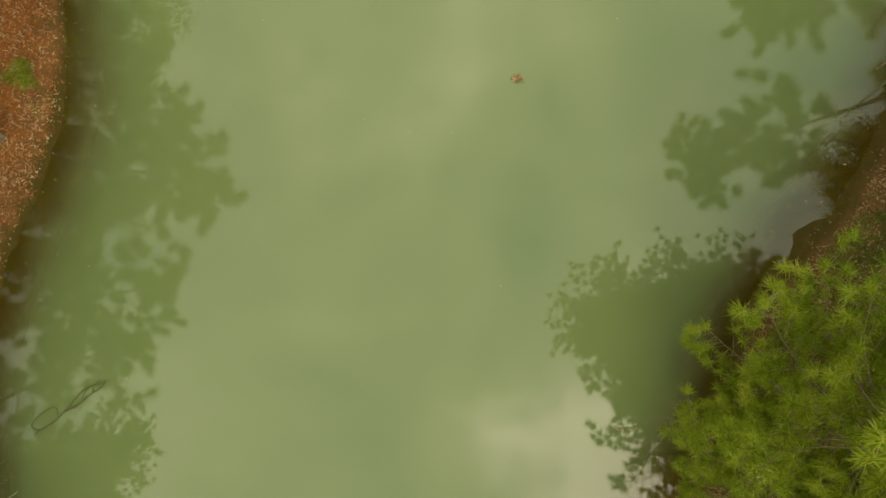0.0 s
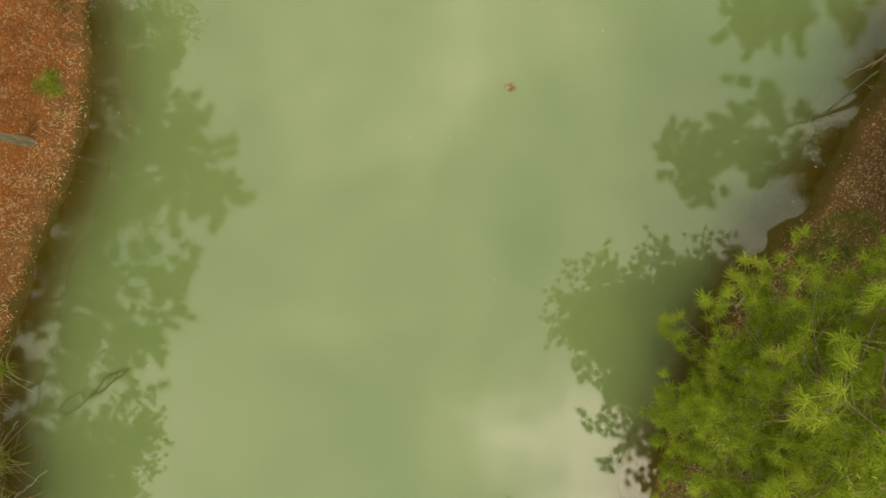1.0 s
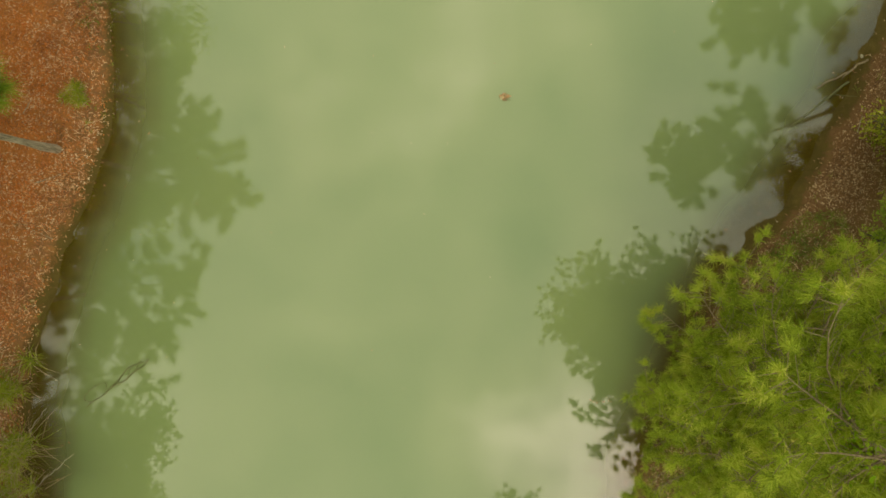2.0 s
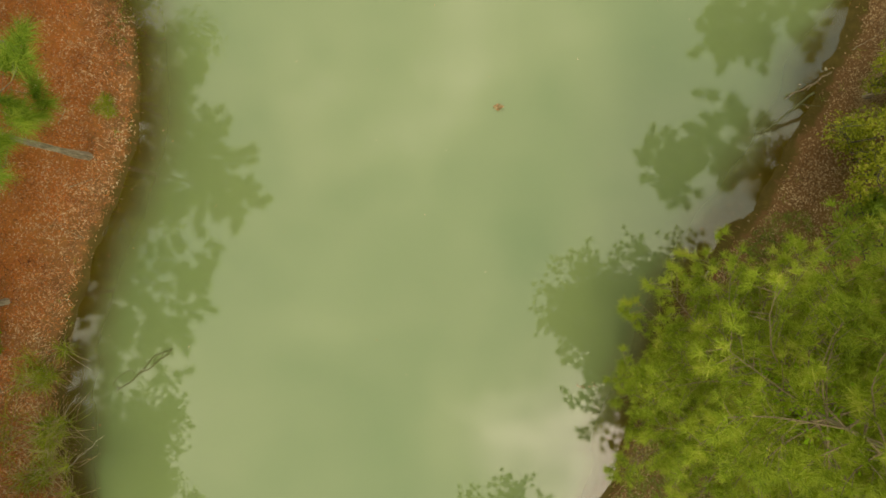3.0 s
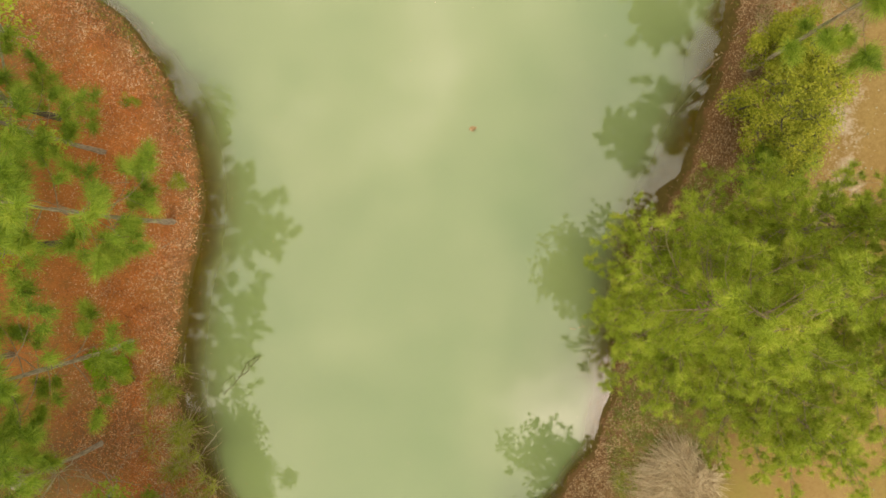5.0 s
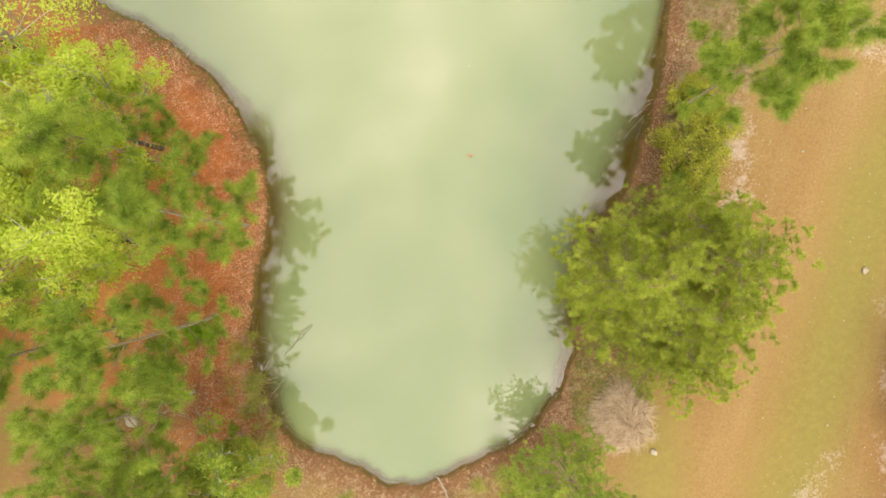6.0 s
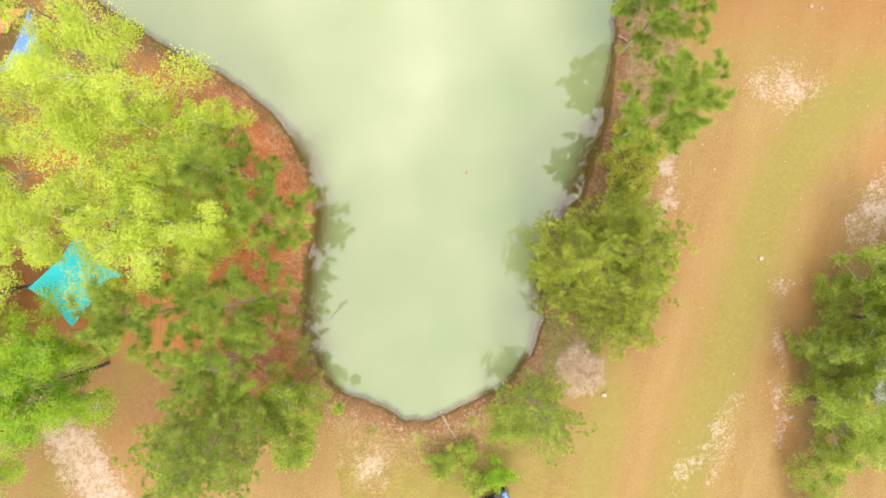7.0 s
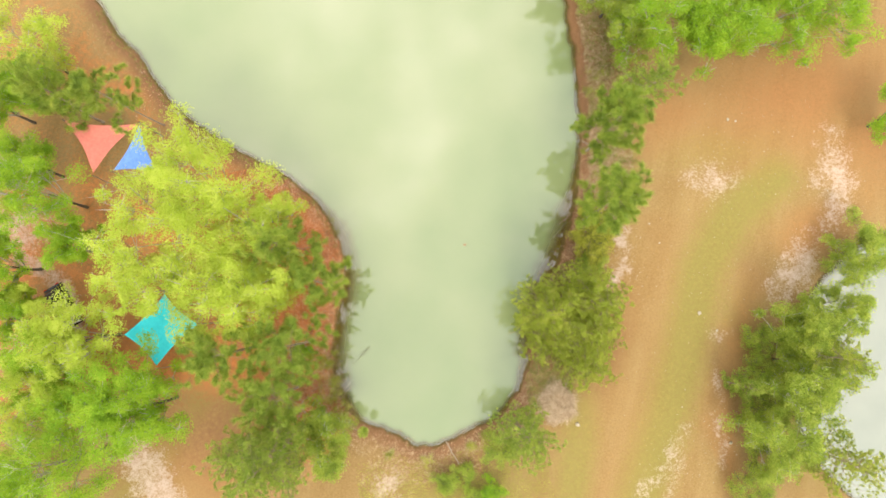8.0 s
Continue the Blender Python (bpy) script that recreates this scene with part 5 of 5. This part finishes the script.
# ---- shade sails between the trees ----
def sail(label, mat, corners, sag, dip):
    """A stretched cloth with hollow edges on slim posts."""
    p = np.array(corners, float)
    base = p.mean(0)
    gx, gy = base[0], base[1]
    z0 = height_at(gx, gy)
    thing = tagged(holder("shade_sail", gx, gy, z0), label, "shade sail", "shade sails among the oaks")
    q = p - [gx, gy, z0]
    mid = q.mean(0)
    steps, n = 14, len(q)
    rim = []
    for a, b in zip(q, np.roll(q, -1, 0)):
        for t in np.linspace(0, 1, steps, endpoint=False):
            e = a + (b - a) * t
            rim.append(e + (mid - e) * sag * math.sin(math.pi * t))
    rim = np.array(rim)
    rings = 7
    v = [rim + (mid + [0, 0, -dip] - rim) * (1 - (1 - k / rings) ** 1.0) for k in range(rings)]
    v = np.concatenate(v)
    m = len(rim)
    f = [(k * m + i, k * m + (i + 1) % m, (k + 1) * m + (i + 1) % m, (k + 1) * m + i) for k in range(rings - 1) for i in range(m)]
    grown("cloth", v, np.array(f), mat, thing, smooth=True)
    cap = bmesh.new()
    vs = [cap.verts.new(c) for c in v[-m:]]
    cap.faces.new(vs)
    part("cloth_centre", cap, mat, thing, smooth=True)
    edge = np.concatenate([rim, rim[:1]])
    grown("hem", *tube(edge, np.full(len(edge), 0.018), 5), mat, thing)
    for c in q:
        out = unit((c - mid) * [1, 1, 0])
        foot = c + out * 0.35
        x, y = foot[0] + gx, foot[1] + gy
        grown("post", *tube([(foot[0], foot[1], height_at(x, y) - z0 - 0.1), (foot[0], foot[1], c[2] * 0.6), (foot[0] - out[0] * 0.1, foot[1] - out[1] * 0.1, c[2] + 0.1)], [0.045, 0.045, 0.04], 8), STEEL, thing, "slim steel post", True)


sail("coral triangular shade sail stretched between slim posts", CORAL, [(-34.7, 23.6, 5.0), (-27.8, 22.0, 5.0), (-32.6, 17.9, 5.0)], 0.17, 0.2)
sail("blue triangular shade sail half hidden by oak leaves", BLUE, [(-27.5, 21.8, 5.2), (-30.7, 17.9, 4.8), (-26.5, 16.8, 5.0)], 0.16, 0.2)
sail("turquoise four-cornered shade sail under oak branches", TURQUOISE, [(-31.5, 1.8, 5.0), (-28.9, -1.6, 5.0), (-24.6, 1.5, 5.0), (-27.3, 4.9, 5.0)], 0.1, 0.25)


# ---- vehicles ----
def wheel(parent, x, y, r, w):
    bm = bmesh.new()
    bmesh.ops.create_cone(bm, cap_ends=True, segments=24, radius1=r, radius2=r, depth=w, matrix=pose(x, y, r, 90, 0, 0))
    bmesh.ops.bevel(bm, geom=[e for e in bm.edges if len(e.link_faces) == 2 and e.calc_face_angle(0) > 1], offset=0.03, segments=2, affect="EDGES")
    tyre = part("wheel", bm, RUBBER, parent, "black rubber tyre")
    bm = bmesh.new()
    bmesh.ops.create_cone(bm, cap_ends=True, segments=16, radius1=r * 0.6, radius2=r * 0.6, depth=w + 0.02, matrix=pose(x, y, r, 90, 0, 0))
    part("rim", bm, ALLOY, tyre, "silver wheel rim")


def loft(sections, width):
    """A body from side-profile sections (x, bottom, top, share of the width at top), rounded across."""
    bm = bmesh.new()
    rings = []
    for x, lo, hi, k in sections:
        h = width / 2
        ring = [(-h * 0.94, lo), (-h, lo + (hi - lo) * 0.35), (-h * (0.5 + 0.5 * k), lo + (hi - lo) * 0.85), (-h * k * 0.82, hi), (0, hi + 0.02), (h * k * 0.82, hi), (h * (0.5 + 0.5 * k), lo + (hi - lo) * 0.85), (h, lo + (hi - lo) * 0.35), (h * 0.94, lo)]
        rings.append([bm.verts.new((x, y, z)) for y, z in ring])
    for a, b in zip(rings, rings[1:]):
        for i in range(len(a)):
            j = (i + 1) % len(a)
            bm.faces.new((a[i], a[j], b[j], b[i]))
    bm.faces.new(rings[0])
    bm.faces.new(rings[-1][::-1])
    bmesh.ops.recalc_face_normals(bm, faces=bm.faces)
    return bm


def black_car(x, y, turn):
    car = tagged(holder("car", x, y, height_at(x, y), turn), "black glossy car on the narrow sandy drive", "car")
    part("body", loft([(-2.3, 0.35, 0.75, 0.8), (-2.2, 0.25, 0.98, 0.9), (-1.2, 0.22, 1.0, 0.92), (0.6, 0.22, 0.98, 0.92), (1.6, 0.22, 0.9, 0.88), (2.15, 0.26, 0.78, 0.8), (2.3, 0.35, 0.6, 0.7)], 1.82), BLACK_PAINT, car, smooth=True)
    part("cabin", loft([(-2.0, 0.95, 1.02, 0.85), (-1.55, 0.95, 1.42, 0.78), (-0.4, 0.95, 1.5, 0.78), (0.25, 0.95, 1.42, 0.76), (0.95, 0.93, 1.0, 0.85)], 1.62), GLASS_DARK, car, "dark tinted windows", True)
    part("roof", loft([(-1.5, 1.4, 1.45, 0.9), (-0.4, 1.47, 1.53, 0.92), (0.2, 1.41, 1.46, 0.9)], 1.25), BLACK_PAINT, car, smooth=True)
    for sy in (-1, 1):
        for wx in (-1.4, 1.4):
            wheel(car, wx, sy * 0.8, 0.33, 0.22)
        part("tail_lamp", box(0.12, 0.3, 0.14, (-2.27, sy * 0.66, 0.78), 0.03), RED_LENS, car, "red tail lamp")
        part("headlamp", box(0.22, 0.34, 0.12, (2.1, sy * 0.62, 0.66), 0.03), CLEAR_LENS, car, "clear headlamp")
        part("mirror", box(0.12, 0.2, 0.12, (0.7, sy * 0.98, 0.95), 0.03), BLACK_PAINT, car)


def golf_cart(x, y, turn):
    cart = tagged(holder("golf_cart", x, y, height_at(x, y), turn), "white-roofed golf cart with blue cowl parked on dry grass", "golf cart")
    part("chassis", box(2.25, 0.84, 0.18, (0, 0, 0.22), 0.04), DARK_PLASTIC, cart)
    part("cowl", box(0.5, 0.82, 0.5, (0.9, 0, 0.38), 0.1, 0.86), BLUE_PAINT, cart, "blue front cowl")
    part("rear_body", box(0.7, 0.86, 0.32, (-0.5, 0, 0.38), 0.06), DARK_PLASTIC, cart, "dark rear body")
    part("seat", box(0.5, 0.8, 0.14, (-0.3, 0, 0.7), 0.05), TAN_VINYL, cart, "tan vinyl bench seat")
    part("backrest", box(0.12, 0.8, 0.4, (-0.6, 0, 0.84), 0.05), TAN_VINYL, cart, "tan vinyl backrest")
    part("rear_seat", box(0.46, 0.8, 0.14, (-1.05, 0, 0.62), 0.05), TAN_VINYL, cart, "tan rear-facing seat")
    part("windscreen", box(0.03, 0.84, 0.8, (0.66, 0, 0.95), 0.01), GLASS_DARK, cart)
    part("roof", box(1.5, 0.92, 0.09, (-0.02, 0, 1.66), 0.04, 0.96), WHITE_PLASTIC, cart, "white moulded roof")
    part("dark_strap", box(0.6, 0.1, 0.02, (0.12, -0.12, 1.752), 0.008), DARK_PLASTIC, cart, "dark strap lying on the roof")
    for sy in (-1, 1):
        for px in (-0.62, 0.62):
            grown("post", *tube([(px, sy * 0.42, 0.5), (px, sy * 0.42, 1.2), (px * 0.97, sy * 0.42, 1.68)], [0.02, 0.02, 0.02], 6), STEEL, cart)
        for wx in (-0.78, 0.85):
            wheel(cart, wx, sy * 0.4, 0.23, 0.2)


black_car(-39.2, 6.0, -68)
golf_cart(-0.6, -21.9, 17)
